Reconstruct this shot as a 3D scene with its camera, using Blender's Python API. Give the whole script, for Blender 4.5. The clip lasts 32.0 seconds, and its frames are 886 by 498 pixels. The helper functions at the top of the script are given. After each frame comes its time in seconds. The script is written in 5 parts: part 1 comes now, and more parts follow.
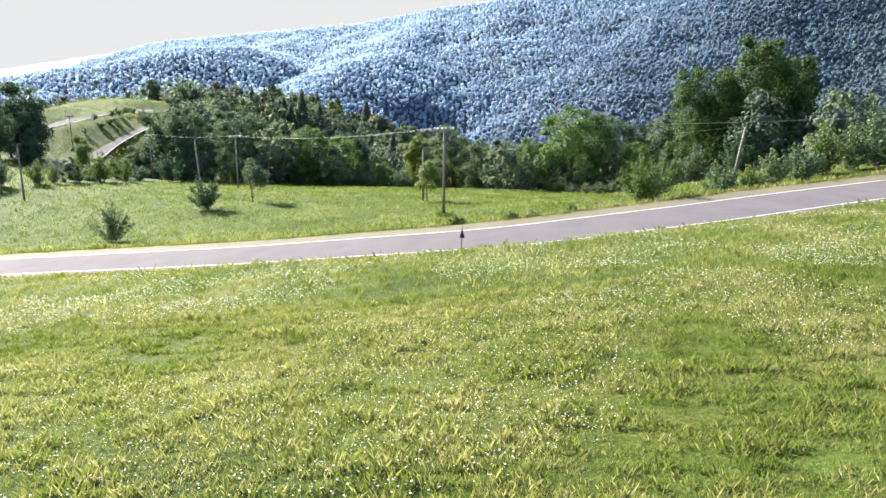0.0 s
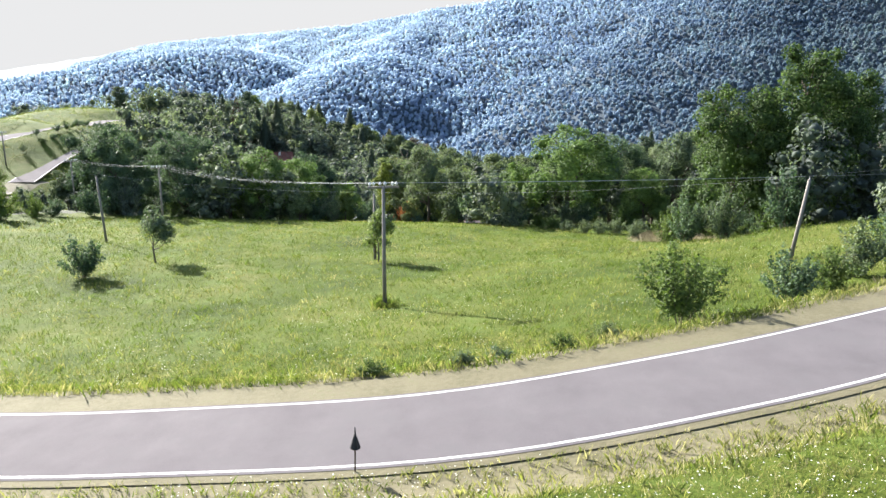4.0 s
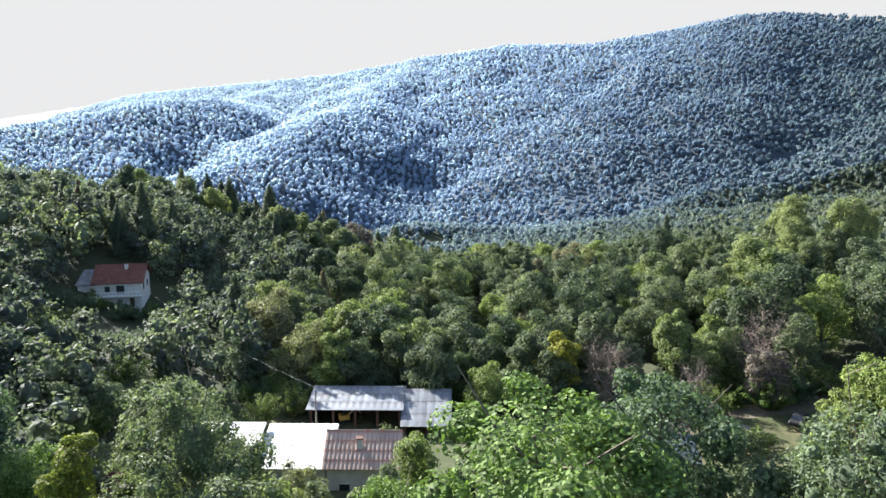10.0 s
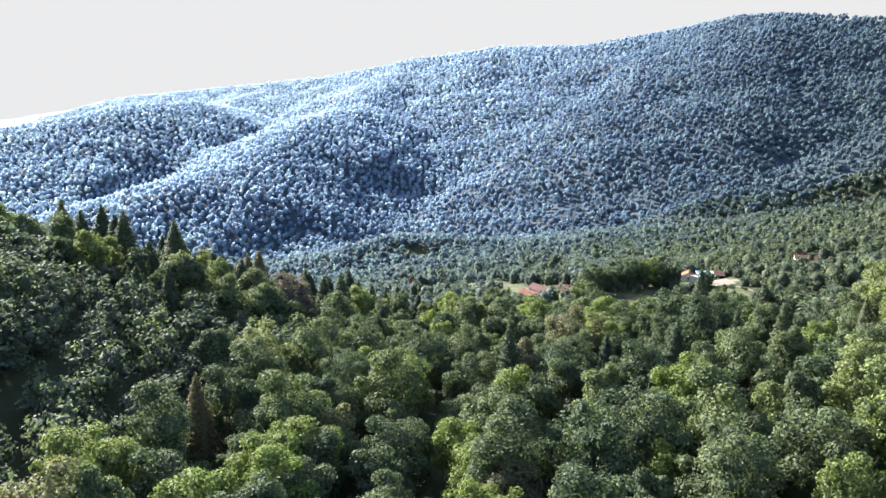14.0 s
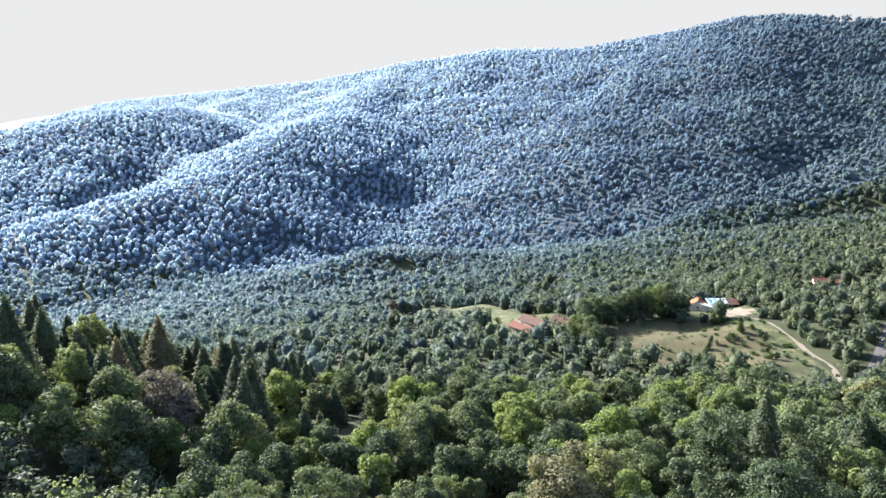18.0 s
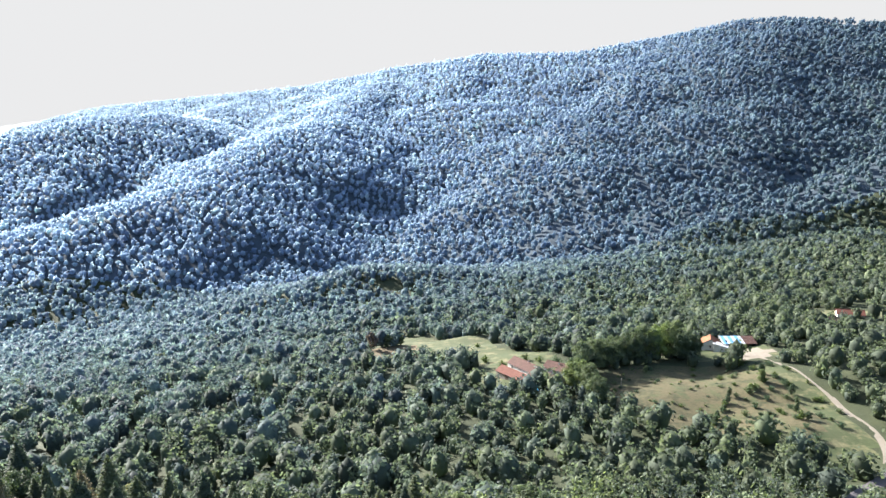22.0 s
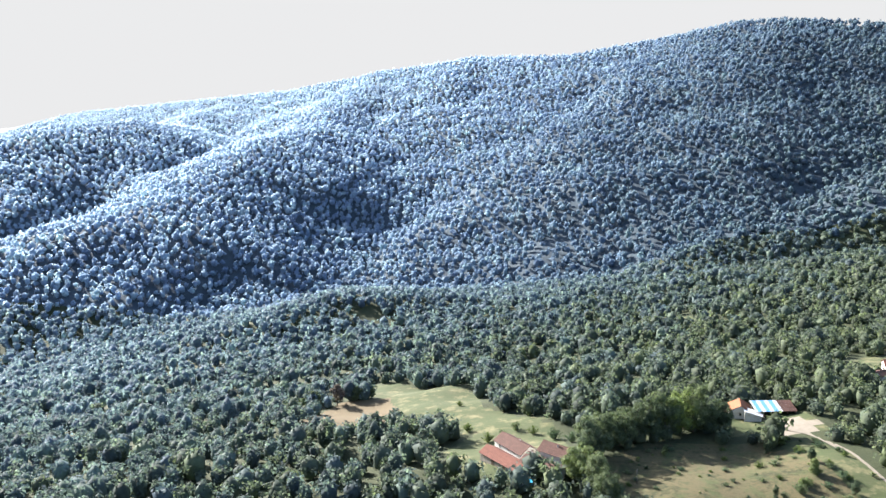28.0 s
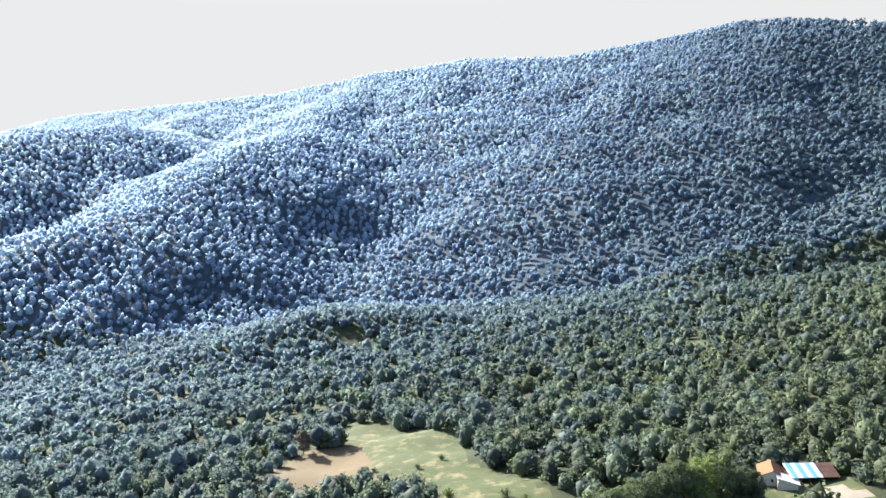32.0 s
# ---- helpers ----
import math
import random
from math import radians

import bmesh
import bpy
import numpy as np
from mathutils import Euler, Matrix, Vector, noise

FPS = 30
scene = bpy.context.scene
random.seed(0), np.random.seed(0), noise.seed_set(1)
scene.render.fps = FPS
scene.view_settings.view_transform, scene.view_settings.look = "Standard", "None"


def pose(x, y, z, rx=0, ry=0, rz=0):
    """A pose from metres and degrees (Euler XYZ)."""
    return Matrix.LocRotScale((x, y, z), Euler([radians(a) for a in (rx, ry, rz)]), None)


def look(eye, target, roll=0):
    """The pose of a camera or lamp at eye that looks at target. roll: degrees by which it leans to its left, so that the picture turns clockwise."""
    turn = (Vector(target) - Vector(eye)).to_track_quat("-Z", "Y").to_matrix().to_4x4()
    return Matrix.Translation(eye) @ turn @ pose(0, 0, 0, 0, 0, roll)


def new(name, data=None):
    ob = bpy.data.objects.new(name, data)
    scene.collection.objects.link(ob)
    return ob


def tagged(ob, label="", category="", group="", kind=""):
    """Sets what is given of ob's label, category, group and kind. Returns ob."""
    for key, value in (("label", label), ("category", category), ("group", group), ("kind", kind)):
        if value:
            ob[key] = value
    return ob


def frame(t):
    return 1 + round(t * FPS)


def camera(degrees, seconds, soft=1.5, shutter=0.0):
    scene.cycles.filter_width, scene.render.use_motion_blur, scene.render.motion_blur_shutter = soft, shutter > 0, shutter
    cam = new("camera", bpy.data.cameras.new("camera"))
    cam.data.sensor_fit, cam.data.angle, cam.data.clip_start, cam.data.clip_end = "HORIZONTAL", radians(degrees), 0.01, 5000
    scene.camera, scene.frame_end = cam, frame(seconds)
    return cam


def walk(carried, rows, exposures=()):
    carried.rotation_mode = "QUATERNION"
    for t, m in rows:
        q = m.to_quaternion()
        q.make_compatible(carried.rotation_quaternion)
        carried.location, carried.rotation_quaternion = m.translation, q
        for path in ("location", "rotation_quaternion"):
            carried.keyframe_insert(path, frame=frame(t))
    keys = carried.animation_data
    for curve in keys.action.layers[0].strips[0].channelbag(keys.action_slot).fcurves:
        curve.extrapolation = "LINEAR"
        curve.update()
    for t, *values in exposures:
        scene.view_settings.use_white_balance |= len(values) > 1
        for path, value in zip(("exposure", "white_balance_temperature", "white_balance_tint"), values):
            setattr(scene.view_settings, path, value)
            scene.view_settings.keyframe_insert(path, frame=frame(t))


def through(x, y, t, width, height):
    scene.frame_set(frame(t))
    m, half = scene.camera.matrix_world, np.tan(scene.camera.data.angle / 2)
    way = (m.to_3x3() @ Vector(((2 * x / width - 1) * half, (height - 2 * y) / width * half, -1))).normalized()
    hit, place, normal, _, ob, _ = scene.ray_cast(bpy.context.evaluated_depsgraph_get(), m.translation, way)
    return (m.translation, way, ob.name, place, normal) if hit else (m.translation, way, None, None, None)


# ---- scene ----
cam = camera(60.0, 32.0)
PATH = [
    (0, (0.00, 0.00, 15.57), (-0.226, 9.659, 12.987), 0.60),
    (1, (0.13, 2.06, 15.66), (-0.086, 11.716, 13.075), 0.62),
    (2, (0.69, 5.89, 15.82), (0.474, 15.549, 13.242), 0.59),
    (2.5, (1.09, 8.90, 15.87), (0.879, 18.565, 13.295), 0.53),
    (4.5, (3.97, 27.23, 16.89), (3.784, 36.896, 14.316), 0.41),
    (5, (4.82, 32.88, 16.98), (4.639, 42.550, 14.447), 0.36),
    (5.5, (5.76, 39.10, 17.44), (5.577, 48.806, 15.024), 0.34),
    (6, (6.82, 45.68, 17.86), (6.639, 55.460, 15.792), 0.37),
    (7, (8.64, 59.82, 18.25), (8.499, 69.611, 16.219), 0.40),
    (8, (10.89, 73.86, 18.69), (10.761, 83.650, 16.668), 0.33),
    (9, (13.24, 88.42, 19.02), (13.127, 98.217, 17.017), 0.21),
    (10, (15.44, 103.35, 19.46), (15.345, 113.149, 17.464), 0.08),
    (11, (17.70, 118.20, 20.02), (17.622, 127.999, 18.032), -0.02),
    (12, (20.02, 133.12, 20.69), (19.959, 142.922, 18.711), -0.05),
    (13, (21.10, 148.58, 20.51), (21.070, 158.385, 18.542), -0.03),
    (14, (23.16, 163.76, 20.80), (23.157, 173.566, 18.835), -0.01),
    (15, (25.47, 178.50, 21.48), (25.481, 188.304, 19.520), -0.01),
    (15.5, (26.67, 185.74, 21.93), (26.689, 195.546, 19.981), -0.02),
    (17.5, (31.18, 213.66, 23.53), (31.225, 223.471, 21.594), -0.11),
    (18, (32.47, 220.90, 23.89), (32.519, 230.708, 21.964), -0.12),
    (19, (35.13, 235.57, 24.71), (35.184, 245.387, 22.778), -0.18),
    (20, (37.74, 249.91, 26.14), (37.810, 259.720, 24.225), -0.21),
    (21, (40.02, 263.37, 27.69), (40.107, 273.188, 25.788), -0.20),
    (22, (41.77, 276.54, 29.38), (41.868, 286.364, 27.493), -0.23),
    (23, (43.36, 289.49, 31.08), (43.476, 299.313, 29.214), -0.27),
    (24, (45.14, 302.24, 32.64), (45.278, 312.066, 30.775), -0.27),
    (25, (46.95, 314.98, 33.94), (47.098, 324.801, 32.084), -0.26),
    (25.5, (47.82, 321.38, 34.46), (47.978, 331.201, 32.608), -0.26),
    (27.5, (50.93, 347.34, 35.42), (51.122, 357.169, 33.561), -0.38),
    (28, (51.85, 354.11, 35.60), (52.046, 363.939, 33.742), -0.42),
    (29, (53.91, 368.03, 35.98), (54.122, 377.860, 34.134), -0.44),
    (30, (56.27, 382.24, 36.37), (56.493, 392.064, 34.532), -0.48),
    (31, (58.87, 396.58, 36.84), (59.106, 406.408, 35.001), -0.52),
    (32, (61.58, 411.00, 37.35), (61.818, 420.831, 35.527), -0.53),
]
walk(cam, [(t, look(eye, target, roll)) for t, eye, target, roll in PATH])

EXPOSURE = 2.27
scene.view_settings.exposure = EXPOSURE

# ---- sky and sun: a hazy late-summer morning, sun ahead on one side ----
SUN = Vector((-0.69, 0.72, 0.47)).normalized()
sun_data = bpy.data.lights.new("sun", "SUN")
sun_data.energy, sun_data.angle, sun_data.color = 5.0, radians(0.6), (1.0, 0.97, 0.92)
sun = new("sun", sun_data)
sun.matrix_world = look(SUN * 500, (0, 0, 0))
world = bpy.data.worlds.new("world")
scene.world = world
world.use_nodes = True
wn, wl = world.node_tree.nodes, world.node_tree.links
wn.clear()
sky = wn.new("ShaderNodeTexSky")
sky.sky_type, sky.sun_disc = "NISHITA", False
sky.sun_elevation = math.asin(SUN.z)
sky.sun_rotation = math.atan2(SUN.x, SUN.y)
sky.air_density, sky.dust_density, sky.ozone_density, sky.altitude = 1.0, 3.0, 1.0, 700
sky_gain = wn.new("ShaderNodeMix")
sky_gain.data_type, sky_gain.blend_type = "RGBA", "MULTIPLY"
sky_gain.inputs[0].default_value = 1.0
sky_gain.inputs[7].default_value = (0.092, 0.092, 0.092, 1)
wl.new(sky.outputs[0], sky_gain.inputs[6])
# white morning haze low over the horizon
where = wn.new("ShaderNodeTexCoord")
split = wn.new("ShaderNodeSeparateXYZ")
wl.new(where.outputs["Generated"], split.inputs[0])
band = wn.new("ShaderNodeMapRange")
band.interpolation_type = "SMOOTHSTEP"
band.inputs[1].default_value, band.inputs[2].default_value = 0.12, 0.30
band.inputs[3].default_value, band.inputs[4].default_value = 1.0, 0.0
wl.new(split.outputs[2], band.inputs[0])
hazy = wn.new("ShaderNodeMix")
hazy.data_type = "RGBA"
hazy.inputs[7].default_value = (*(v / 2 ** EXPOSURE for v in (0.833, 0.838, 0.846)), 1)
wl.new(band.outputs[0], hazy.inputs[0])
wl.new(sky_gain.outputs[2], hazy.inputs[6])
back = wn.new("ShaderNodeBackground")
wl.new(hazy.outputs[2], back.inputs[0])
wout = wn.new("ShaderNodeOutputWorld")
wl.new(back.outputs[0], wout.inputs[0])

# ---- materials ----
def shader(name):
    m = bpy.data.materials.new(name)
    m.use_nodes = True
    nt = m.node_tree
    nt.nodes.clear()
    out = nt.nodes.new("ShaderNodeOutputMaterial")
    return m, nt.nodes, nt.links, out


def noise_at(nodes, links, scale, detail=4.0, rough=0.55, coord="Object"):
    tc = nodes.new("ShaderNodeTexCoord")
    n = nodes.new("ShaderNodeTexNoise")
    n.inputs["Scale"].default_value = scale
    n.inputs["Detail"].default_value = detail
    n.inputs["Roughness"].default_value = rough
    links.new(tc.outputs[coord], n.inputs["Vector"])
    return n.outputs["Fac"]


def ramp(nodes, links, fac, stops):
    r = nodes.new("ShaderNodeValToRGB")
    e = r.color_ramp.elements
    while len(e) < len(stops):
        e.new(0.5)
    for el, (p, c) in zip(e, stops):
        el.position, el.color = p, (*c, 1)
    links.new(fac, r.inputs[0])
    return r.outputs[0]


def blend(nodes, links, fac, a, b, mode="MIX"):
    x = nodes.new("ShaderNodeMix")
    x.data_type, x.blend_type = "RGBA", mode
    for sock, v in ((x.inputs[0], fac), (x.inputs[6], a), (x.inputs[7], b)):
        if isinstance(v, bpy.types.NodeSocket):
            links.new(v, sock)
        elif isinstance(v, (int, float)):
            sock.default_value = v
        else:
            sock.default_value = (*v, 1)
    return x.outputs[2]


def surface(name, stops, scale=1.0, fine=12.0, rough=0.8, metal=0.0, bump=0.3, dist=0.02, spec=0.3, vary=0.0, stain=None):
    """A matt or metal surface: a colour ramp over two scales of noise, a fine relief, and variation from piece to piece."""
    m, n, l, out = shader(name)
    big, small = noise_at(n, l, scale), noise_at(n, l, fine, 6.0, 0.65)
    mixed = n.new("ShaderNodeMath")
    mixed.operation = "MULTIPLY_ADD"
    l.new(small, mixed.inputs[0])
    mixed.inputs[1].default_value = 0.5
    half = n.new("ShaderNodeMath")
    half.operation = "MULTIPLY"
    l.new(big, half.inputs[0])
    half.inputs[1].default_value = 0.5
    l.new(half.outputs[0], mixed.inputs[2])
    colour = ramp(n, l, mixed.outputs[0], [(q, tuple(0.83 * v for v in c)) for q, c in stops])
    if vary:
        info = n.new("ShaderNodeObjectInfo")
        shade = ramp(n, l, info.outputs["Random"], [(0, (1 - vary,) * 3), (1, (1 + vary,) * 3)])
        colour = blend(n, l, 1.0, colour, shade, "MULTIPLY")
    if stain:
        spots = ramp(n, l, noise_at(n, l, stain[1], 5, 0.7), [(0.5, (0, 0, 0)), (0.68, (1, 1, 1))])
        colour = blend(n, l, spots, colour, stain[0])
    p = n.new("ShaderNodeBsdfPrincipled")
    l.new(colour, p.inputs["Base Color"])
    p.inputs["Roughness"].default_value = rough
    p.inputs["Metallic"].default_value = metal
    p.inputs["Specular IOR Level"].default_value = spec
    b = n.new("ShaderNodeBump")
    b.inputs["Strength"].default_value = bump
    b.inputs["Distance"].default_value = dist
    l.new(small, b.inputs["Height"])
    l.new(b.outputs[0], p.inputs["Normal"])
    l.new(p.outputs[0], out.inputs[0])
    return m


def foliage(name, stops, source="object", through=0.28, rough=0.7, spec=0.14, mottle=0.5, glow=(1.4, 1.5, 0.9), patch=0.0):
    """Leaves: coloured from plant to plant and from leaf to leaf, letting some light through."""
    m, n, l, out = shader(name)
    if source == "object":
        pick = n.new("ShaderNodeObjectInfo").outputs["Random"]
    else:
        a = n.new("ShaderNodeAttribute")
        a.attribute_name = "tint"
        pick = a.outputs["Fac"]
    colour = ramp(n, l, pick, stops)
    geo = n.new("ShaderNodeNewGeometry")
    leafy = ramp(n, l, geo.outputs["Random Per Island"], [(0, (1 - mottle,) * 3), (0.6, (1, 1, 1)), (1, (1 + mottle * 0.7, 1 + mottle * 0.7, 1 + mottle * 0.2))])
    colour = blend(n, l, 1.0, colour, leafy, "MULTIPLY")
    if patch:
        # stands of lighter and of darker trees
        tone = ramp(n, l, noise_at(n, l, patch, 5.0, 0.75), [(0.34, (0.62, 0.66, 0.74)), (0.5, (1, 1, 1)), (0.66, (1.42, 1.36, 1.12))])
        colour = blend(n, l, 1.0, colour, tone, "MULTIPLY")
    p = n.new("ShaderNodeBsdfPrincipled")
    l.new(colour, p.inputs["Base Color"])
    p.inputs["Roughness"].default_value = rough
    p.inputs["Specular IOR Level"].default_value = spec
    t = n.new("ShaderNodeBsdfTranslucent")
    l.new(blend(n, l, 1.0, colour, glow, "MULTIPLY"), t.inputs[0])
    mix = n.new("ShaderNodeMixShader")
    mix.inputs[0].default_value = through
    l.new(p.outputs[0], mix.inputs[1])
    l.new(t.outputs[0], mix.inputs[2])
    l.new(mix.outputs[0], out.inputs[0])
    return m


GREENS = [(0.0, (0.052, 0.076, 0.050)), (0.35, (0.084, 0.110, 0.066)), (0.6, (0.112, 0.140, 0.080)), (0.78, (0.134, 0.172, 0.066)), (0.92, (0.150, 0.196, 0.062)), (1.0, (0.165, 0.155, 0.105))]
M_LEAF = foliage("broad leaves", GREENS)
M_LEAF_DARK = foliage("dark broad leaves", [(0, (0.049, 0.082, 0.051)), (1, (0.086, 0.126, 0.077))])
M_LEAF_OAK = foliage("dark oak leaves", [(0, (0.046, 0.078, 0.026)), (1, (0.070, 0.108, 0.036))])
M_LEAF_PALE = foliage("silvery leaves", [(0, (0.090, 0.123, 0.078)), (1, (0.121, 0.150, 0.078))])
M_LEAF_DEEP = foliage("deep green leaves", [(0, (0.083, 0.135, 0.042)), (1, (0.118, 0.182, 0.050))], through=0.22)
M_LEAF_BIRCH = foliage("yellow-green leaves", [(0, (0.110, 0.140, 0.030)), (1, (0.150, 0.170, 0.035))])
M_LEAF_YELLOW = foliage("yellowing leaves", [(0, (0.22, 0.19, 0.03)), (1, (0.16, 0.17, 0.03))])
M_LEAF_POPLAR = foliage("pale poplar leaves", [(0, (0.150, 0.185, 0.085)), (1, (0.190, 0.220, 0.105))])
M_LEAF_RUST = foliage("rust brown leaves", [(0, (0.26, 0.085, 0.03)), (1, (0.20, 0.09, 0.04))])
M_LEAF_MAUVE = foliage("withered mauve leaves", [(0, (0.15, 0.12, 0.12)), (1, (0.12, 0.11, 0.10))])
M_NEEDLE = foliage("dark needles", [(0, (0.048, 0.069, 0.053)), (0.6, (0.083, 0.104, 0.062)), (0.9, (0.117, 0.129, 0.075)), (1, (0.172, 0.116, 0.078))], through=0.25)
M_NEEDLE_RED = foliage("reddish needles", [(0, (0.11, 0.06, 0.045)), (1, (0.09, 0.06, 0.04))], through=0.15)
M_WOODS = foliage("woodland leaves", [(0.0, (0.054, 0.072, 0.070)), (0.35, (0.083, 0.104, 0.087)), (0.7, (0.112, 0.138, 0.101)), (0.93, (0.144, 0.174, 0.103)), (1.0, (0.160, 0.138, 0.143))], "tint", through=0.32, mottle=0.6)
# ramp from leaf green to pale blue: distance haze put into the base colour
VALLEY_HAZE = [(0.0, (0.088, 0.110, 0.074)), (0.08, (0.090, 0.116, 0.096)), (0.20, (0.104, 0.146, 0.182)), (0.30, (0.148, 0.206, 0.278)), (0.45, (0.180, 0.245, 0.345)), (0.65, (0.250, 0.330, 0.450)), (1.0, (0.300, 0.385, 0.520))]
M_VALLEY = foliage("valley canopy leaves", VALLEY_HAZE, "tint", through=0.45, mottle=0.45, glow=(1.15, 1.2, 0.95), patch=0.09)
# paler and bluer still: the mountain's haze is painted into its leaves
MOUNTAIN_HAZE = [(0.0, (0.096, 0.134, 0.126)), (0.20, (0.104, 0.156, 0.212)), (0.30, (0.134, 0.198, 0.290)), (0.45, (0.230, 0.318, 0.458)), (0.60, (0.350, 0.455, 0.620)), (1.0, (0.410, 0.515, 0.670))]
M_WOODS_FAR = foliage("mountain woodland", MOUNTAIN_HAZE, "tint", through=0.5, mottle=0.28, glow=(1.1, 1.12, 1.05), patch=0.03)
M_DRYGRASS = surface("dry straw grass", [(0.3, (0.26, 0.22, 0.13)), (0.7, (0.44, 0.38, 0.25))], 1, 10, 0.9)
# blue-grey far ground, with haze put into its colour
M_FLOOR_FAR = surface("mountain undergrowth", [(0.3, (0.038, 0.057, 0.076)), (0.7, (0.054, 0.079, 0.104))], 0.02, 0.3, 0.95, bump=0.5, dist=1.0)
M_BARK = surface("grey-brown bark", [(0.3, (0.06, 0.048, 0.036)), (0.7, (0.17, 0.14, 0.11))], 2, 14, 0.9, bump=0.8)
M_FLOOR = surface("woodland floor", [(0.3, (0.018, 0.026, 0.010)), (0.7, (0.050, 0.058, 0.024))], 0.08, 1.2, 0.95, bump=0.6, dist=0.3)
M_GRASS = surface("meadow grass", [(0.36, (0.020, 0.035, 0.005)), (0.46, (0.049, 0.075, 0.009)), (0.54, (0.088, 0.111, 0.017)), (0.64, (0.148, 0.144, 0.049))], 0.10, 9.0, 0.9, bump=1.0, dist=0.15, spec=0.08, stain=((0.070, 0.102, 0.018), 0.30))
M_DRY = surface("dry mown field", [(0.36, (0.020, 0.029, 0.011)), (0.45, (0.057, 0.053, 0.022)), (0.53, (0.099, 0.081, 0.040)), (0.64, (0.048, 0.053, 0.020))], 0.10, 0.55, 0.95, bump=0.8, dist=0.3, stain=((0.050, 0.062, 0.022), 0.12))
M_STUBBLE = surface("tan stubble field", [(0.3, (0.092, 0.067, 0.036)), (0.7, (0.131, 0.099, 0.054))], 0.08, 1.0, 0.95, bump=0.4, dist=0.1)
M_ASPHALT = surface("worn grey asphalt", [(0.3, (0.103, 0.093, 0.098)), (0.5, (0.127, 0.115, 0.120)), (0.7, (0.151, 0.139, 0.142))], 0.5, 30, 0.95, spec=0.06, bump=0.25, dist=0.01, stain=((0.105, 0.097, 0.100), 0.9))
M_LINE = surface("worn white road paint", [(0.3, (0.390, 0.390, 0.374)), (0.6, (0.608, 0.608, 0.593))], 2, 25, 0.7)
M_GRAVEL = surface("pale gravel", [(0.3, (0.160, 0.136, 0.104)), (0.7, (0.256, 0.224, 0.184))], 0.4, 6, 0.95, bump=0.5)
M_VERGE = surface("dry cut verge", [(0.3, (0.087, 0.081, 0.037)), (0.55, (0.136, 0.119, 0.069)), (0.75, (0.098, 0.107, 0.041))], 0.5, 5, 0.95, bump=0.8, dist=0.06)
M_POLE = surface("weathered grey pole wood", [(0.3, (0.13, 0.115, 0.10)), (0.7, (0.27, 0.245, 0.22))], 1.5, 20, 0.85, bump=0.5)
M_WHITE = surface("white porcelain", [(0.3, (0.75, 0.75, 0.74)), (0.7, (0.85, 0.85, 0.84))], 2, 8, 0.3, spec=0.5, bump=0.05)
M_WIRE = surface("grey cable", [(0.3, (0.30, 0.31, 0.32)), (0.7, (0.42, 0.43, 0.44))], 1, 8, 0.9, bump=0.0, spec=0.1)
M_BLACK = surface("black plastic", [(0.3, (0.012, 0.012, 0.014)), (0.7, (0.03, 0.03, 0.032))], 3, 20, 0.6)
M_TILE = surface("red clay tiles", [(0.3, (0.106, 0.036, 0.026)), (0.5, (0.150, 0.055, 0.038)), (0.7, (0.187, 0.084, 0.062))], 0.5, 6, 0.9, bump=0.5, dist=0.04, vary=0.15)
M_TILE_OLD = surface("weathered brown clay tiles", [(0.3, (0.069, 0.033, 0.026)), (0.5, (0.098, 0.048, 0.038)), (0.7, (0.131, 0.078, 0.060))], 0.5, 6, 0.9, bump=0.5, dist=0.04, vary=0.15)
M_TILE_ORANGE = surface("orange clay tiles", [(0.3, (0.252, 0.090, 0.042)), (0.7, (0.336, 0.138, 0.072))], 0.5, 6, 0.9, bump=0.4, dist=0.04, vary=0.1)
M_PLASTER = surface("pale plaster", [(0.3, (0.55, 0.52, 0.47)), (0.7, (0.74, 0.72, 0.68))], 0.6, 8, 0.9, bump=0.15, stain=((0.42, 0.38, 0.33), 0.8))
M_STONE = surface("rubble stone wall", [(0.3, (0.16, 0.14, 0.12)), (0.7, (0.36, 0.32, 0.27))], 1.2, 6, 0.95, bump=0.8, dist=0.05)
M_SHEET_WHITE = surface("white corrugated roof sheet", [(0.3, (0.50, 0.50, 0.50)), (0.7, (0.66, 0.66, 0.66))], 0.4, 5, 0.6, bump=0.1, vary=0.1, stain=((0.36, 0.34, 0.32), 0.5))
M_SHEET_GREY = surface("grey corrugated roof sheet", [(0.3, (0.085, 0.095, 0.11)), (0.7, (0.26, 0.29, 0.33))], 0.5, 5, 0.6, bump=0.1, vary=0.25, stain=((0.07, 0.06, 0.055), 0.7))
M_SHEET_RUST = surface("rust-streaked roof sheet", [(0.3, (0.33, 0.20, 0.15)), (0.7, (0.47, 0.38, 0.33))], 0.7, 5, 0.75, bump=0.15, vary=0.15, stain=((0.34, 0.12, 0.06), 1.2))
M_SHEET_BLUE = surface("blue roof sheet", [(0.3, (0.10, 0.30, 0.55)), (0.7, (0.20, 0.45, 0.70))], 1, 5, 0.5, bump=0.1)
M_DARKWOOD = surface("dark old timber", [(0.3, (0.05, 0.035, 0.025)), (0.7, (0.13, 0.09, 0.06))], 1, 12, 0.9, bump=0.4)
# near-black boards: the shade inside the sheds is put into their colour
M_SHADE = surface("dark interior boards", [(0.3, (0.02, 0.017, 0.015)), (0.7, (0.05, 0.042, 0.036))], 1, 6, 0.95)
M_PANE = surface("dark window pane", [(0.3, (0.02, 0.025, 0.03)), (0.7, (0.04, 0.045, 0.05))], 1, 4, 0.08, spec=0.6, bump=0.0)
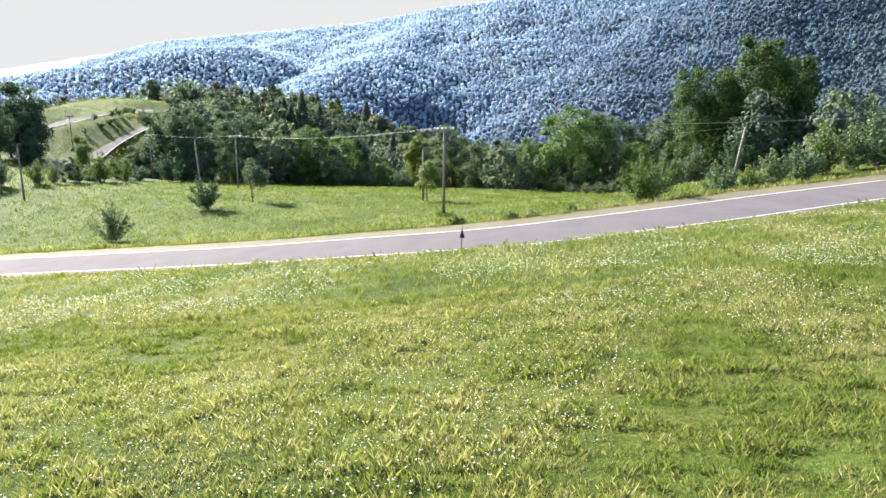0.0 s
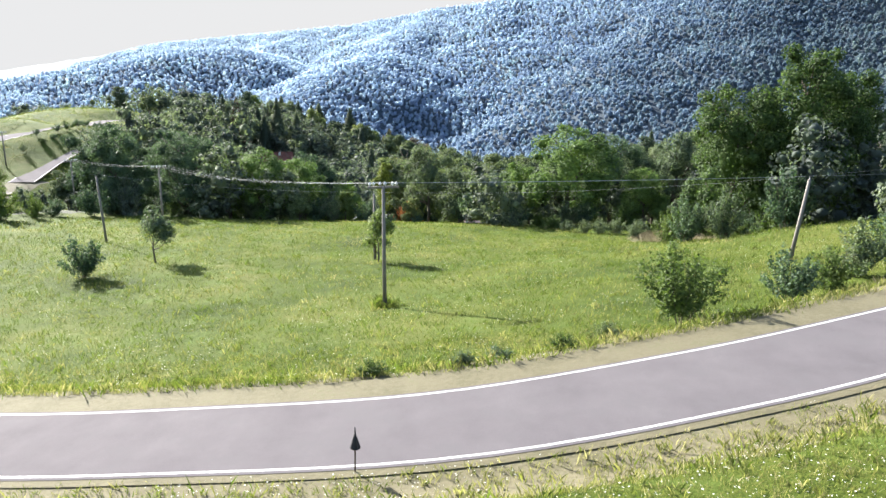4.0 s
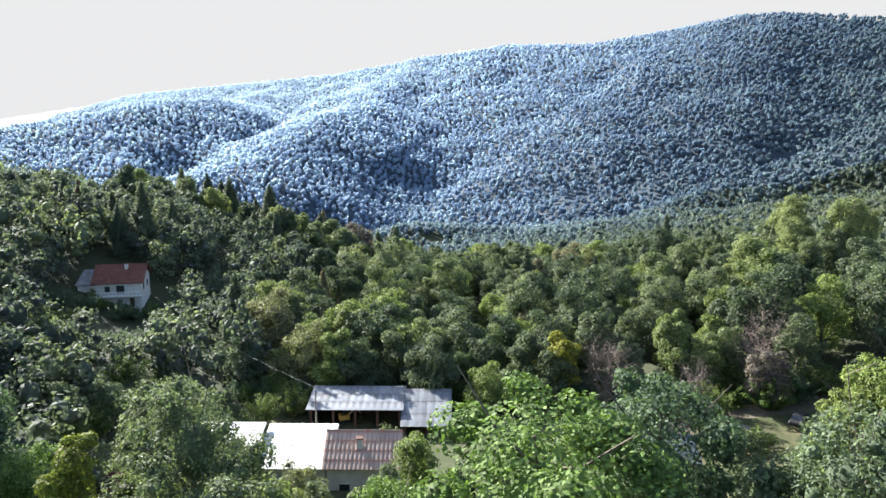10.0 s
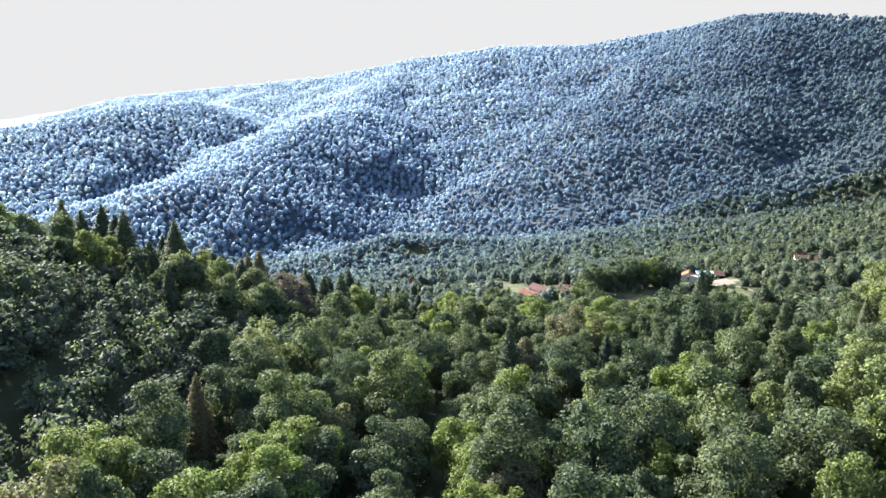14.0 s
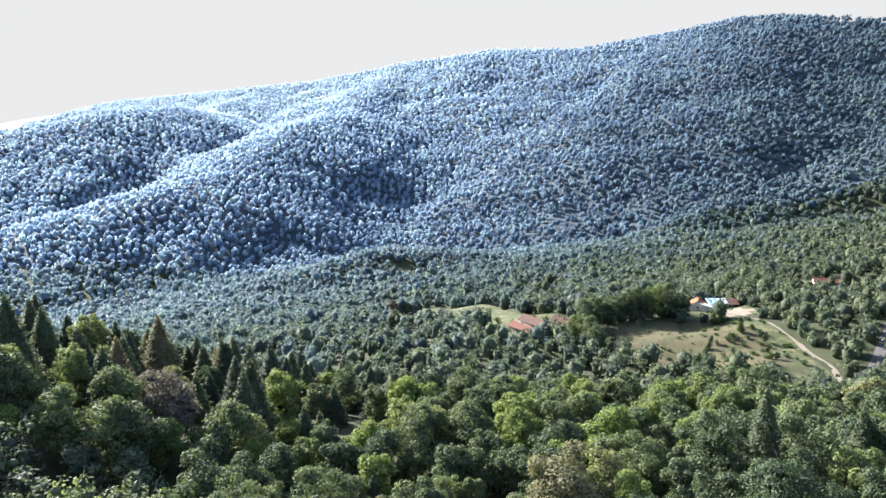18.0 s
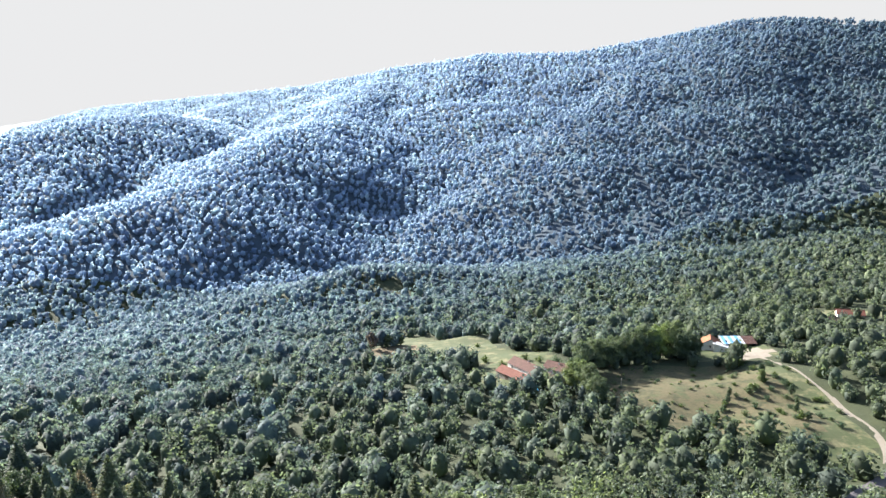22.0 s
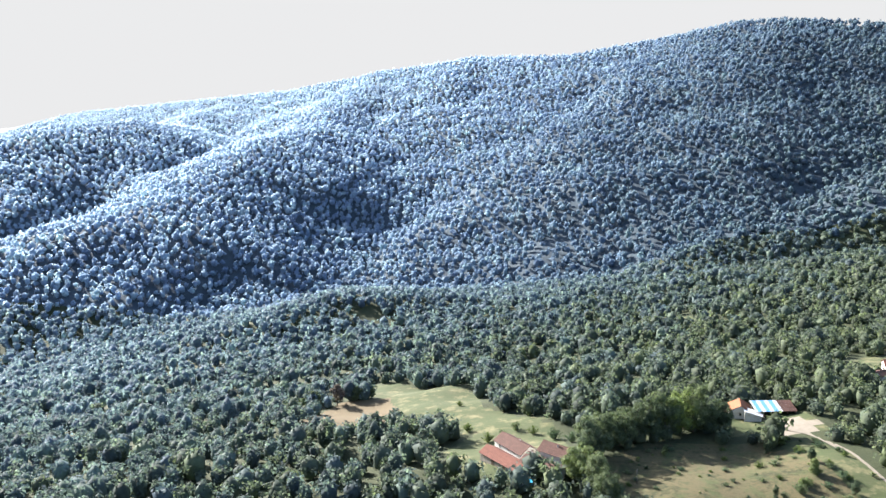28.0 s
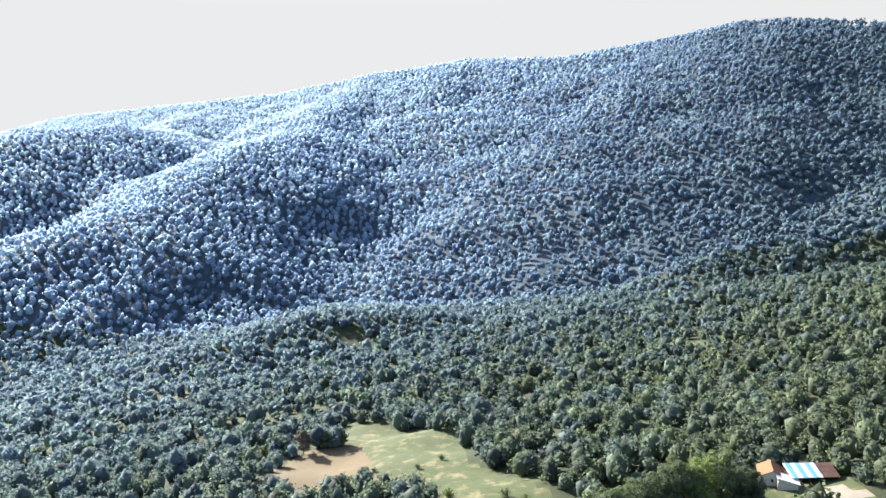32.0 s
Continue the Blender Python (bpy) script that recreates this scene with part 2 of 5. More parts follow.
M_WATER = surface("pool water", [(0.3, (0.05, 0.38, 0.62)), (0.7, (0.10, 0.48, 0.72))], 1, 8, 0.08, bump=0.2, spec=0.5)
M_FLOWER = surface("white umbel flowers", [(0.3, (0.527, 0.535, 0.442)), (0.7, (0.663, 0.663, 0.595))], 3, 20, 0.8)
M_BLADE = foliage("grass blades", [(0.0, (0.068, 0.099, 0.020)), (0.35, (0.115, 0.131, 0.040)), (0.65, (0.184, 0.175, 0.081)), (1.0, (0.276, 0.247, 0.158))], "tint", through=0.4, mottle=0.35)
M_REEDS = foliage("rank hedge leaves", [(0, (0.064, 0.102, 0.030)), (1, (0.102, 0.136, 0.043))])
M_DIRT = surface("trodden yard earth", [(0.35, (0.075, 0.085, 0.040)), (0.5, (0.145, 0.120, 0.085)), (0.65, (0.240, 0.210, 0.165))], 0.15, 1.6, 0.95, bump=0.5, dist=0.1)
M_YELLOW = surface("faded yellow machine paint", [(0.3, (0.36, 0.22, 0.06)), (0.7, (0.50, 0.34, 0.10))], 1, 8, 0.6)
M_PASTURE = surface("grazed pasture", [(0.3, (0.037, 0.051, 0.017)), (0.5, (0.052, 0.066, 0.024)), (0.7, (0.075, 0.077, 0.037))], 0.10, 0.6, 0.95, bump=0.5, dist=0.1, stain=((0.14, 0.125, 0.065), 0.12))
M_TWIG = surface("grey-brown bare twigs", [(0.3, (0.13, 0.10, 0.085)), (0.7, (0.24, 0.19, 0.16))], 1, 10, 0.9)
M_PALEBARK = surface("bleached dead wood", [(0.3, (0.34, 0.31, 0.28)), (0.7, (0.52, 0.49, 0.45))], 1.5, 12, 0.85, bump=0.4)

# ---- lie of the land ----
ROAD = [(-88, 178), (-92, 155), (-104, 135), (-118, 112), (-112, 90), (-88, 72), (-55, 57), (-27, 50), (-8, 46.2), (3, 45.8), (13, 48.4), (26, 54.2), (45, 64), (75, 82), (120, 105), (200, 130)]
HAIRPIN = [(-88, 178), (-90, 192), (-90, 206), (-91, 235), (-95, 258), (-98, 272), (-103, 280), (-110, 276), (-110, 258), (-105, 234), (-103, 214), (-106, 202), (-116, 192), (-140, 182), (-200, 170), (-400, 160)]
TRACK = [(199, 523), (209, 541), (214, 560), (213.5, 578), (215.5, 598), (215.5, 614), (213, 635), (209, 652), (200, 661)]
LANE = [(150, 478), (178, 502), (199, 520), (222, 543), (250, 580), (280, 620), (340, 650)]
YARD = [(-30, 200), (0, 198), (30, 200), (48, 203), (70, 206), (110, 214)]


def curve(points, n):
    """A smooth line through points of the plan, at even steps."""
    p = np.array(points, float)
    s = np.r_[0, np.cumsum(np.hypot(*np.diff(p, axis=0).T))]
    tang = np.gradient(p, s, axis=0)
    q = np.linspace(0, s[-1], n)
    k = np.clip(np.searchsorted(s, q, "right") - 1, 0, len(s) - 2)
    h = (s[k + 1] - s[k])[:, None]
    u = ((q - s[k]) / h[:, 0])[:, None]
    return ((2 * u**3 - 3 * u**2 + 1) * p[k] + (u**3 - 2 * u**2 + u) * h * tang[k]
            + (-2 * u**3 + 3 * u**2) * p[k + 1] + (u**3 - u**2) * h * tang[k + 1])


PROFILE_Y = [-400, -60, 0, 13, 43, 50, 70, 90, 125, 150, 164, 177, 218, 250, 290, 350, 400, 450, 487, 545, 620, 680, 790, 830, 980, 1068, 1230, 1436, 1700, 5000]
PROFILE_Z = [60, 21, 11.7, 9.8, 4.2, 3.7, 0.1, -2.4, -7.8, -12, -20, -26.8, -27.3, -34, -36, -42, -55, -78, -97, -108, -114, -121, -140, -151, -169, -178, -192, -213, -235, -300]
TILT_Y = [-100, 0, 50, 70, 90, 110, 450, 600, 850, 1100, 1300, 5000]
TILT = [0.10, 0.10, 0.10, 0.09, 0.03, 0.0, 0.0, 0.07, 0.11, 0.12, 0.06, 0.06]
# rises and hollows: x, y, height, reach across and along
BUMPS = [(-130, 300, 30, 75, 90), (95, 262, 13, 45, 70), (38, 84, 3.0, 14, 16), (-8, 190, 0.0, 40, 20), (-60, 370, 10, 50, 60),
         (-50, 410, 5, 40, 40), (-160, 120, 4, 50, 60), (-105, 205, 14, 40, 45), (-60, 300, 5, 22, 30), (95, 640, 3, 40, 30)]
# the mountain: its crest, spurs and the low hill before it, each x, y, z along its back, then the fall to either side
CREST = [(-2600, 4200, -150), (-1300, 3500, 10), (-580, 3005, 62), (-390, 2860, 74), (-55, 2650, 125), (198, 2490, 155), (400, 2330, 146), (624, 2190, 180),
         (729, 2061, 200), (807, 1971, 199), (951, 1891, 181), (1300, 1760, 175), (2200, 1500, 160)]
SPUR_LEFT = [(-55, 2650, 125), (-130, 2350, 55), (-178, 2111, -5), (-260, 1860, -33), (-313, 1681, -72), (-340, 1550, -103), (-427, 1461, -125), (-491, 1411, -137), (-720, 1330, -200)]
SPUR_MID = [(198, 2490, 155), (238, 2261, 40), (72, 1961, -54), (-31, 1661, -149), (-70, 1560, -190)]
SPUR_HIGH = [(624, 2190, 180), (460, 1961, -7), (314, 1791, -65), (120, 1561, -126), (37, 1461, -167), (-10, 1400, -205)]
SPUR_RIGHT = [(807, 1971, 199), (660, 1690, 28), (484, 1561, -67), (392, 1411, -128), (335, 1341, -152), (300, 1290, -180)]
SPUR_LOW = [(1600, 1700, 165), (1000, 1480, 40), (800, 1390, 0), (603, 1311, -66), (515, 1291, -100), (397, 1241, -125), (300, 1180, -160)]
RIB_A = [(400, 2330, 146), (350, 2100, 40), (230, 1900, -50), (150, 1750, -110)]
RIB_B = [(951, 1891, 181), (860, 1650, 40), (760, 1480, -50)]
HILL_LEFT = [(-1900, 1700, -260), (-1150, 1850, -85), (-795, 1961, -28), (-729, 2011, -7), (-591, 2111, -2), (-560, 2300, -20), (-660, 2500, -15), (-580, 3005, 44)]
KNOLL = [(60, 1130, -166), (-29, 1128, -160), (-164, 1091, -190), (-264, 1051, -210), (-420, 1000, -240)]
BACKS = [(CREST, 0.42, 40), (SPUR_LEFT, 0.35, 50), (SPUR_MID, 0.37, 40), (SPUR_HIGH, 0.37, 40), (SPUR_RIGHT, 0.38, 40), (SPUR_LOW, 0.36, 30),
         (RIB_A, 0.38, 40), (RIB_B, 0.38, 40), (HILL_LEFT, 0.36, 40), (KNOLL, 0.30, 25)]


def to_line(x, y, line):
    """The distance of places from a line of the plan, and the line's third number (or arc length) there."""
    best = np.full(x.shape, 1e9)
    val = np.zeros(x.shape)
    for a, b in zip(line[:-1], line[1:]):
        dx, dy = b[0] - a[0], b[1] - a[1]
        u = np.clip(((x - a[0]) * dx + (y - a[1]) * dy) / (dx * dx + dy * dy), 0, 1)
        d = np.hypot(x - a[0] - u * dx, y - a[1] - u * dy)
        near = d < best
        best = np.where(near, d, best)
        if len(a) > 2:
            val = np.where(near, a[2] + u * (b[2] - a[2]), val)
    return best, val


def waves(x, y, size, seed):
    """Soft random relief, between about -1 and 1."""
    rng = np.random.RandomState(seed)
    out = np.zeros(x.shape)
    for k in range(10):
        a, ph = rng.uniform(0, 2 * np.pi, 2)
        f = 2 * np.pi / size * rng.uniform(0.5, 1.8)
        out += np.sin(f * (x * np.cos(a) + y * np.sin(a)) + ph)
    return out / 4.0


PROFILE_FINE = np.arange(-400, 5001, 2.0)
PROFILE_SOFT = np.interp(PROFILE_FINE, PROFILE_Y, PROFILE_Z)
for _round in range(3):
    PROFILE_SOFT = np.convolve(np.pad(PROFILE_SOFT, 4, mode="edge"), np.ones(9) / 9, "valid")


def bare(x, y):
    """Height of the ground before the roads are cut into it."""
    z = np.interp(y, PROFILE_FINE, PROFILE_SOFT) + np.interp(y, TILT_Y, TILT) * np.clip(x, -700, 700)
    for bx, by, h, sx, sy in BUMPS:
        z = z + h * np.exp(-((x - bx) / sx) ** 2 - ((y - by) / sy) ** 2)
    far = np.clip((y - 900) / 400, 0, 1)
    z = z + waves(x, y, 9, 1) * 0.10 * np.clip(1 - far, 0, 1) + waves(x, y, 60, 2) * (0.2 + np.clip((y - 150) / 300, 0, 1) * 1.6)
    if np.any(y > 850):
        rough = waves(x, y, 260, 3) * 8 + waves(x, y, 110, 4) * 3
        for line, fall, soft in BACKS:
            d, top = to_line(x, y, line)
            rise = top - fall * (np.sqrt(d * d + soft * soft) - soft) + rough * np.clip(d / 220, 0, 1) * (0.35 if line is KNOLL else 1)
            k = 10.0
            m = np.maximum(z, rise)
            z = np.where(np.abs(z - rise) < k, m + (k - np.abs(z - rise)) ** 2 / (4 * k), m)
    return z


ROADS = [(curve(ROAD, 260), 4.0, 3.5), (curve(HAIRPIN, 150), 2.7, 4.0), (curve(TRACK, 50), 1.5, 2.5), (curve(LANE, 70), 2.4, 3.0), (curve(YARD, 50), 3.0, 4.0)]
ROADS = [(c, w, soft, [(px, py, float(np.mean(bare(np.array([px - 2, px, px + 2]), np.array([py, py, py]))))) for px, py in c]) for c, w, soft in ROADS]
for _c, _w, _soft, line in ROADS:
    zs = np.array([p[2] for p in line])
    for _round in range(3):
        zs = np.convolve(np.pad(zs, 4, mode="edge"), np.ones(9) / 9, "valid")
    line[:] = [(p[0], p[1], float(v)) for p, v in zip(line, zs)]


def height(x, y):
    x, y = np.broadcast_arrays(np.asarray(x, float), np.asarray(y, float))
    z = bare(x, y)
    for c, w, soft, line in ROADS:
        close = (x > c[:, 0].min() - 20) & (x < c[:, 0].max() + 20) & (y > c[:, 1].min() - 20) & (y < c[:, 1].max() + 20)
        if close.any():
            d, level = to_line(x[close], y[close], line)
            u = np.clip((d - w) / soft, 0, 1)
            u = u * u * (3 - 2 * u)
            z = z.copy()
            z[close] = z[close] * u + (level - 0.06) * (1 - u)
    return z


def ground(x, y):
    return float(height(np.array([x]), np.array([y]))[0])


def inside(x, y, poly):
    """Which places lie within an outline of the plan."""
    hit = np.zeros(np.shape(x), bool)
    for (x0, y0), (x1, y1) in zip(poly, poly[1:] + poly[:1]):
        if y0 != y1:
            hit ^= ((y0 > y) != (y1 > y)) & (x < (x1 - x0) * (y - y0) / (y1 - y0) + x0)
    return hit


MEADOW = [(-400, -200), (400, -200), (400, 75), (120, 75), (62, 72), (38, 78), (33, 90), (33, 100), (36, 110), (34, 120), (26, 125), (15, 128), (0, 141), (-20, 141), (-45, 138), (-62, 112), (-70, 95), (-100, 60), (-400, 40)]
UPPER = [(-108, 296), (-102, 312), (-130, 322), (-180, 326), (-240, 312), (-290, 290), (-270, 240), (-230, 222), (-170, 225), (-128, 245)]
FARMFIELD = [(112, 628), (118, 600), (132, 578), (158, 556), (186, 552), (199, 560), (199, 600), (198, 634), (186, 652), (160, 652), (135, 648)]
ORCHARD = [(170, 552), (190, 530), (206, 538), (212, 560), (212, 580), (214, 614), (211, 640), (200, 650), (186, 636), (176, 600)]
FARMYARD = [(60, 640), (80, 628), (108, 634), (112, 655), (112, 690), (95, 702), (70, 690), (58, 670)]
GREEN = [(28, 788), (34, 760), (38, 732), (50, 712), (70, 694), (100, 690), (112, 702), (96, 716), (80, 740), (80, 778), (60, 812), (36, 840), (12, 850), (6, 820), (16, 796)]
STUBBLE = [(-16, 732), (8, 718), (38, 732), (34, 760), (28, 788), (-2, 790), (-14, 765)]
BARNYARD = [(198, 664), (200, 655), (214, 650), (219, 662), (210, 672)]
BARNPLOT = [(178, 660), (198, 654), (216, 648), (222, 668), (218, 684), (184, 690), (176, 682)]
GLADES = [[(270, 730), (330, 716), (350, 745), (300, 765), (272, 752)], [(226, 950), (262, 940), (268, 962), (232, 972)], [(10, 985), (40, 960), (44, 985), (20, 1003)], [(-30, 1084), (-8, 1100), (8, 1093), (20, 1068), (6, 1064), (-14, 1074)],
          [(-82, 846), (-72, 864), (-24, 894), (-14, 880), (-60, 846)], [(160, 1300), (166, 1320), (232, 1380), (240, 1366)], [(-180, 972), (-170, 992), (-118, 978), (-112, 960)]]
HOUSEPLOT = [(-66, 242), (-48, 224), (-34, 222), (-40, 246), (-42, 272), (-66, 272)]
NOOK = [(10, 130), (24, 106), (36, 94), (40, 110), (40, 126), (30, 133), (16, 134)]
DRYPATCH = [(24, 104), (30, 104), (34, 112), (34, 121), (29, 123), (24.5, 115)]
BANK = [(-62, 112), (-70, 95), (-120, 92), (-138, 120), (-130, 160), (-146, 210), (-132, 290), (-106, 304), (-91, 266), (-82, 215), (-72, 180), (-66, 158), (-62, 130)]
WORKYARD = [(-30, 181), (48, 183), (68, 194), (68, 206), (20, 213), (-10, 213), (-30, 204)]
# grass runs on a little way under the trees
UNDERWOOD = [(62, 60), (60, 86), (46, 96), (46, 112), (46, 132), (26, 146), (6, 152), (-24, 150), (-50, 146), (-70, 116), (-80, 90), (-60, 60)]
OPEN = [MEADOW, UPPER, FARMFIELD, ORCHARD, FARMYARD, GREEN, STUBBLE, BARNPLOT, HOUSEPLOT, WORKYARD, BANK, NOOK, *GLADES]


def wooded(x, y, margin=2.5):
    w = np.ones(np.shape(x), bool)
    for poly in OPEN:
        w &= ~inside(x, y, poly)
    for c, wid, soft, line in ROADS:
        w &= to_line(x, y, line)[0] > wid + margin
    return w


def steps(*runs):
    """Grid lines: runs of (from, to, spacing), joined."""
    return np.unique(np.round(np.concatenate([np.arange(a, b, s) for a, b, s in runs]), 3))


def grid_mesh(name, xs, ys, materials, choose):
    gx, gy = np.meshgrid(xs, ys)
    nx, ny = len(xs), len(ys)
    co = np.stack([gx, gy, height(gx, gy) - 4.0 * np.clip((gy - 1240) / 60, 0, 1)], -1).reshape(-1, 3)
    i = (np.arange(ny - 1)[:, None] * nx + np.arange(nx - 1)).ravel()
    quads = np.stack([i, i + 1, i + nx + 1, i + nx], -1)
    mesh = raw_mesh(name, co, quads)
    for m in materials:
        mesh.materials.append(m)
    mid = co[quads].mean(1)
    mesh.polygons.foreach_set("material_index", choose(mid[:, 0], mid[:, 1]).astype(np.int32))
    mesh.polygons.foreach_set("use_smooth", np.ones(len(quads), bool))
    return mesh


def raw_mesh(name, co, faces, tint=None):
    """A mesh from arrays of places and of faces with equally many corners."""
    mesh = bpy.data.meshes.new(name)
    co, faces = np.ascontiguousarray(co, np.float32), np.ascontiguousarray(faces, np.int32)
    k = faces.shape[1]
    mesh.vertices.add(len(co))
    mesh.vertices.foreach_set("co", co.ravel())
    mesh.loops.add(faces.size)
    mesh.loops.foreach_set("vertex_index", faces.ravel())
    mesh.polygons.add(len(faces))
    mesh.polygons.foreach_set("loop_start", np.arange(0, faces.size, k, dtype=np.int32))
    if tint is not None:
        mesh.attributes.new("tint", "FLOAT", "POINT").data.foreach_set("value", np.ascontiguousarray(tint, np.float32))
    mesh.update(calc_edges=True)
    return mesh


def cover(x, y):
    out = np.ones(x.shape, int)
    # glades after the second keep the dark woodland floor in place of shaded grass
    for k, polys in ((0, [MEADOW, UPPER, BANK, UNDERWOOD]), (8, [GREEN, ORCHARD, FARMYARD, BARNPLOT, *GLADES[:2]]), (2, [FARMFIELD]), (3, [STUBBLE]), (4, [BARNYARD]), (5, [DRYPATCH]), (8, [WORKYARD])):
        for poly in polys:
            out[inside(x, y, poly)] = k
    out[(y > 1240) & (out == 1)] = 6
    out[(to_line(x, y, ROADS[4][3])[0] < 3.0) & (x > 44)] = 7
    for c, w, soft, line in ROADS[:1]:
        out[to_line(x, y, line)[0] < w + 1.3] = 5
    return out


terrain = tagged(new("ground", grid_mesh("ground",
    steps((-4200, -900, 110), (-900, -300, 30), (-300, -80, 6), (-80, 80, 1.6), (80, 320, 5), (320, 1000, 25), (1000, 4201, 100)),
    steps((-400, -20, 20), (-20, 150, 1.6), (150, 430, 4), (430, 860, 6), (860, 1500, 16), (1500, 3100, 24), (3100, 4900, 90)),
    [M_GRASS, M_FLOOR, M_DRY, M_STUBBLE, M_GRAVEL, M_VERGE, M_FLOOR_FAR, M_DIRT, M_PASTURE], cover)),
    "green meadows, wooded slopes and mountain land", "ground", kind="structure")


def ribbon(name, line, left, right, lift, material, n0=0, n1=None, label="", category="", parent=None, kind=""):
    """A strip that follows a road's line between two distances from its middle."""
    p = np.array(line)[n0:n1]
    d = np.gradient(p[:, :2], axis=0)
    d /= np.linalg.norm(d, axis=1)[:, None]
    side = np.stack([-d[:, 1], d[:, 0]], -1)
    cols = np.linspace(left, right, 5)
    co = np.concatenate([np.c_[p[:, :2] + side * c, p[:, 2] + lift - 0.012 * abs(c)] for c in cols])
    n = len(p)
    i = (np.arange(4)[:, None] * n + np.arange(n - 1)).ravel()
    mesh = raw_mesh(name, co, np.stack([i, i + n, i + n + 1, i + 1], -1))
    mesh.materials.append(material)
    mesh.polygons.foreach_set("use_smooth", np.ones(len(mesh.polygons), bool))
    ob = new(name, mesh)
    if parent:
        ob.parent = parent
    if label:
        tagged(ob, label, category, kind=kind)
    return ob


ribbon("verge", ROADS[0][3], 2.5, 4.15, 0.015, M_VERGE, label="dry mown verge along the road", category="verge", kind="structure")
ribbon("verge", ROADS[0][3], -2.95, -2.5, 0.015, M_VERGE, label="dry mown verge along the road", category="verge", kind="structure")
mountain_road = ribbon("road", ROADS[0][3], -2.55, 2.55, 0.03, M_ASPHALT, label="grey asphalt mountain road curving through the meadow", category="road", kind="structure")
ribbon("edge_line", ROADS[0][3], 2.28, 2.40, 0.036, M_LINE, parent=mountain_road, label="worn white edge line")
ribbon("edge_line", ROADS[0][3], -2.40, -2.28, 0.036, M_LINE, parent=mountain_road, label="worn white edge line")
switchback = ribbon("road", ROADS[1][3], -2.7, 2.7, 0.03, M_ASPHALT, label="sunlit asphalt hairpin road on the hill", category="road", kind="structure")
ribbon("edge_line", ROADS[1][3], 2.4, 2.52, 0.036, M_LINE, parent=switchback, label="worn white edge line")
ribbon("edge_line", ROADS[1][3], -2.52, -2.4, 0.036, M_LINE, parent=switchback, label="worn white edge line")
ribbon("track", ROADS[2][3], -1.5, 1.5, 0.03, M_GRAVEL, label="pale gravel farm track beside the field", category="track", kind="structure")
ribbon("lane", ROADS[3][3], -2.4, 2.4, 0.03, M_ASPHALT, label="grey asphalt lane under the trees", category="road", kind="structure")

# ---- building blocks ----
def part(name, bm, material, parent, label="", smooth=False):
    mesh = bpy.data.meshes.new(name)
    bm.normal_update()
    bm.to_mesh(mesh)
    bm.free()
    mesh.materials.append(material)
    if smooth:
        mesh.polygons.foreach_set("use_smooth", np.ones(len(mesh.polygons), bool))
    ob = new(name, mesh)
    ob.parent = parent
    if label:
        ob["label"] = label
    return ob


def shared(name, mesh, parent, m, label=""):
    """A part on a mesh that alike pieces share."""
    ob = new(name, mesh)
    ob.parent = parent
    ob.matrix_basis = m
    if label:
        ob["label"] = label
    return ob


def thing(name, m, label, category, group="", kind=""):
    ob = new(name)
    ob.empty_display_size = 0.3
    ob.matrix_basis = m
    return tagged(ob, label, category, group, kind)


def box(bm, size, centre, turn=0.0, bevel=0.0):
    r = bmesh.ops.create_cube(bm, size=1.0, matrix=Matrix.Translation(centre) @ Matrix.Rotation(turn, 4, "Z") @ Matrix.Diagonal((*size, 1)))
    if bevel:
        edges = {e for v in r["verts"] for e in v.link_edges}
        bmesh.ops.bevel(bm, geom=list(edges), offset=bevel, segments=1, affect="EDGES")
    return bm


def tube(bm, a, b, ra, rb, seg=7):
    a, b = Vector(a), Vector(b)
    q = (b - a).to_track_quat("Z", "Y").to_matrix().to_4x4()
    bmesh.ops.create_cone(bm, cap_ends=True, segments=seg, radius1=ra, radius2=rb, depth=(b - a).length, matrix=Matrix.Translation((a + b) / 2) @ q)
    return bm


# ---- trees ----
def leaf_quads(rng, centres, normals, size, wild=0.6, droop=0.0):
    """Folded leaf sprays at the given places: four corners and two triangles each."""
    n = len(centres)
    nor = normals + rng.normal(0, wild, (n, 3))
    nor /= np.linalg.norm(nor, axis=1)[:, None]
    ref = rng.normal(0, 1, (n, 3))
    u = np.cross(nor, ref)
    u /= np.linalg.norm(u, axis=1)[:, None]
    v = np.cross(nor, u)
    s = size * rng.uniform(0.6, 1.35, (n, 1))
    c = centres
    p = np.stack([c - u * s * 0.62, c - v * s * 0.36 - nor * s * 0.10, c + u * s * 0.62 - nor * s * 0.12, c + v * s * 0.36 + nor * s * 0.06], 1)
    p[:, :, 2] -= droop * s
    k = np.arange(n)[:, None] * 4
    return p.reshape(-1, 3), np.concatenate([k + [0, 1, 2], k + [0, 2, 3]])


def lobes(rng, n, wide, low, high):
    """Overlapping rounded masses of a crown: centres and radii."""
    out = [(0, 0, (low + high) / 2 + (high - low) * 0.04, wide * 0.46, (high - low) * 0.36)]
    for k in range(n):
        a, h = rng.uniform(0, 2 * np.pi), rng.uniform(0.12, 0.92)
        bulge = np.sin(np.pi * (0.14 + 0.78 * h)) ** 0.8
        r = wide * 0.66 * bulge * rng.uniform(0.65, 1.05)
        s = wide * rng.uniform(0.20, 0.40) * (1.15 - 0.40 * h) * min(1.0, 3.9 / n**0.5)
        out.append((r * np.cos(a), r * np.sin(a), low + (high - low) * h, s, s * rng.uniform(0.72, 0.95)))
    return out


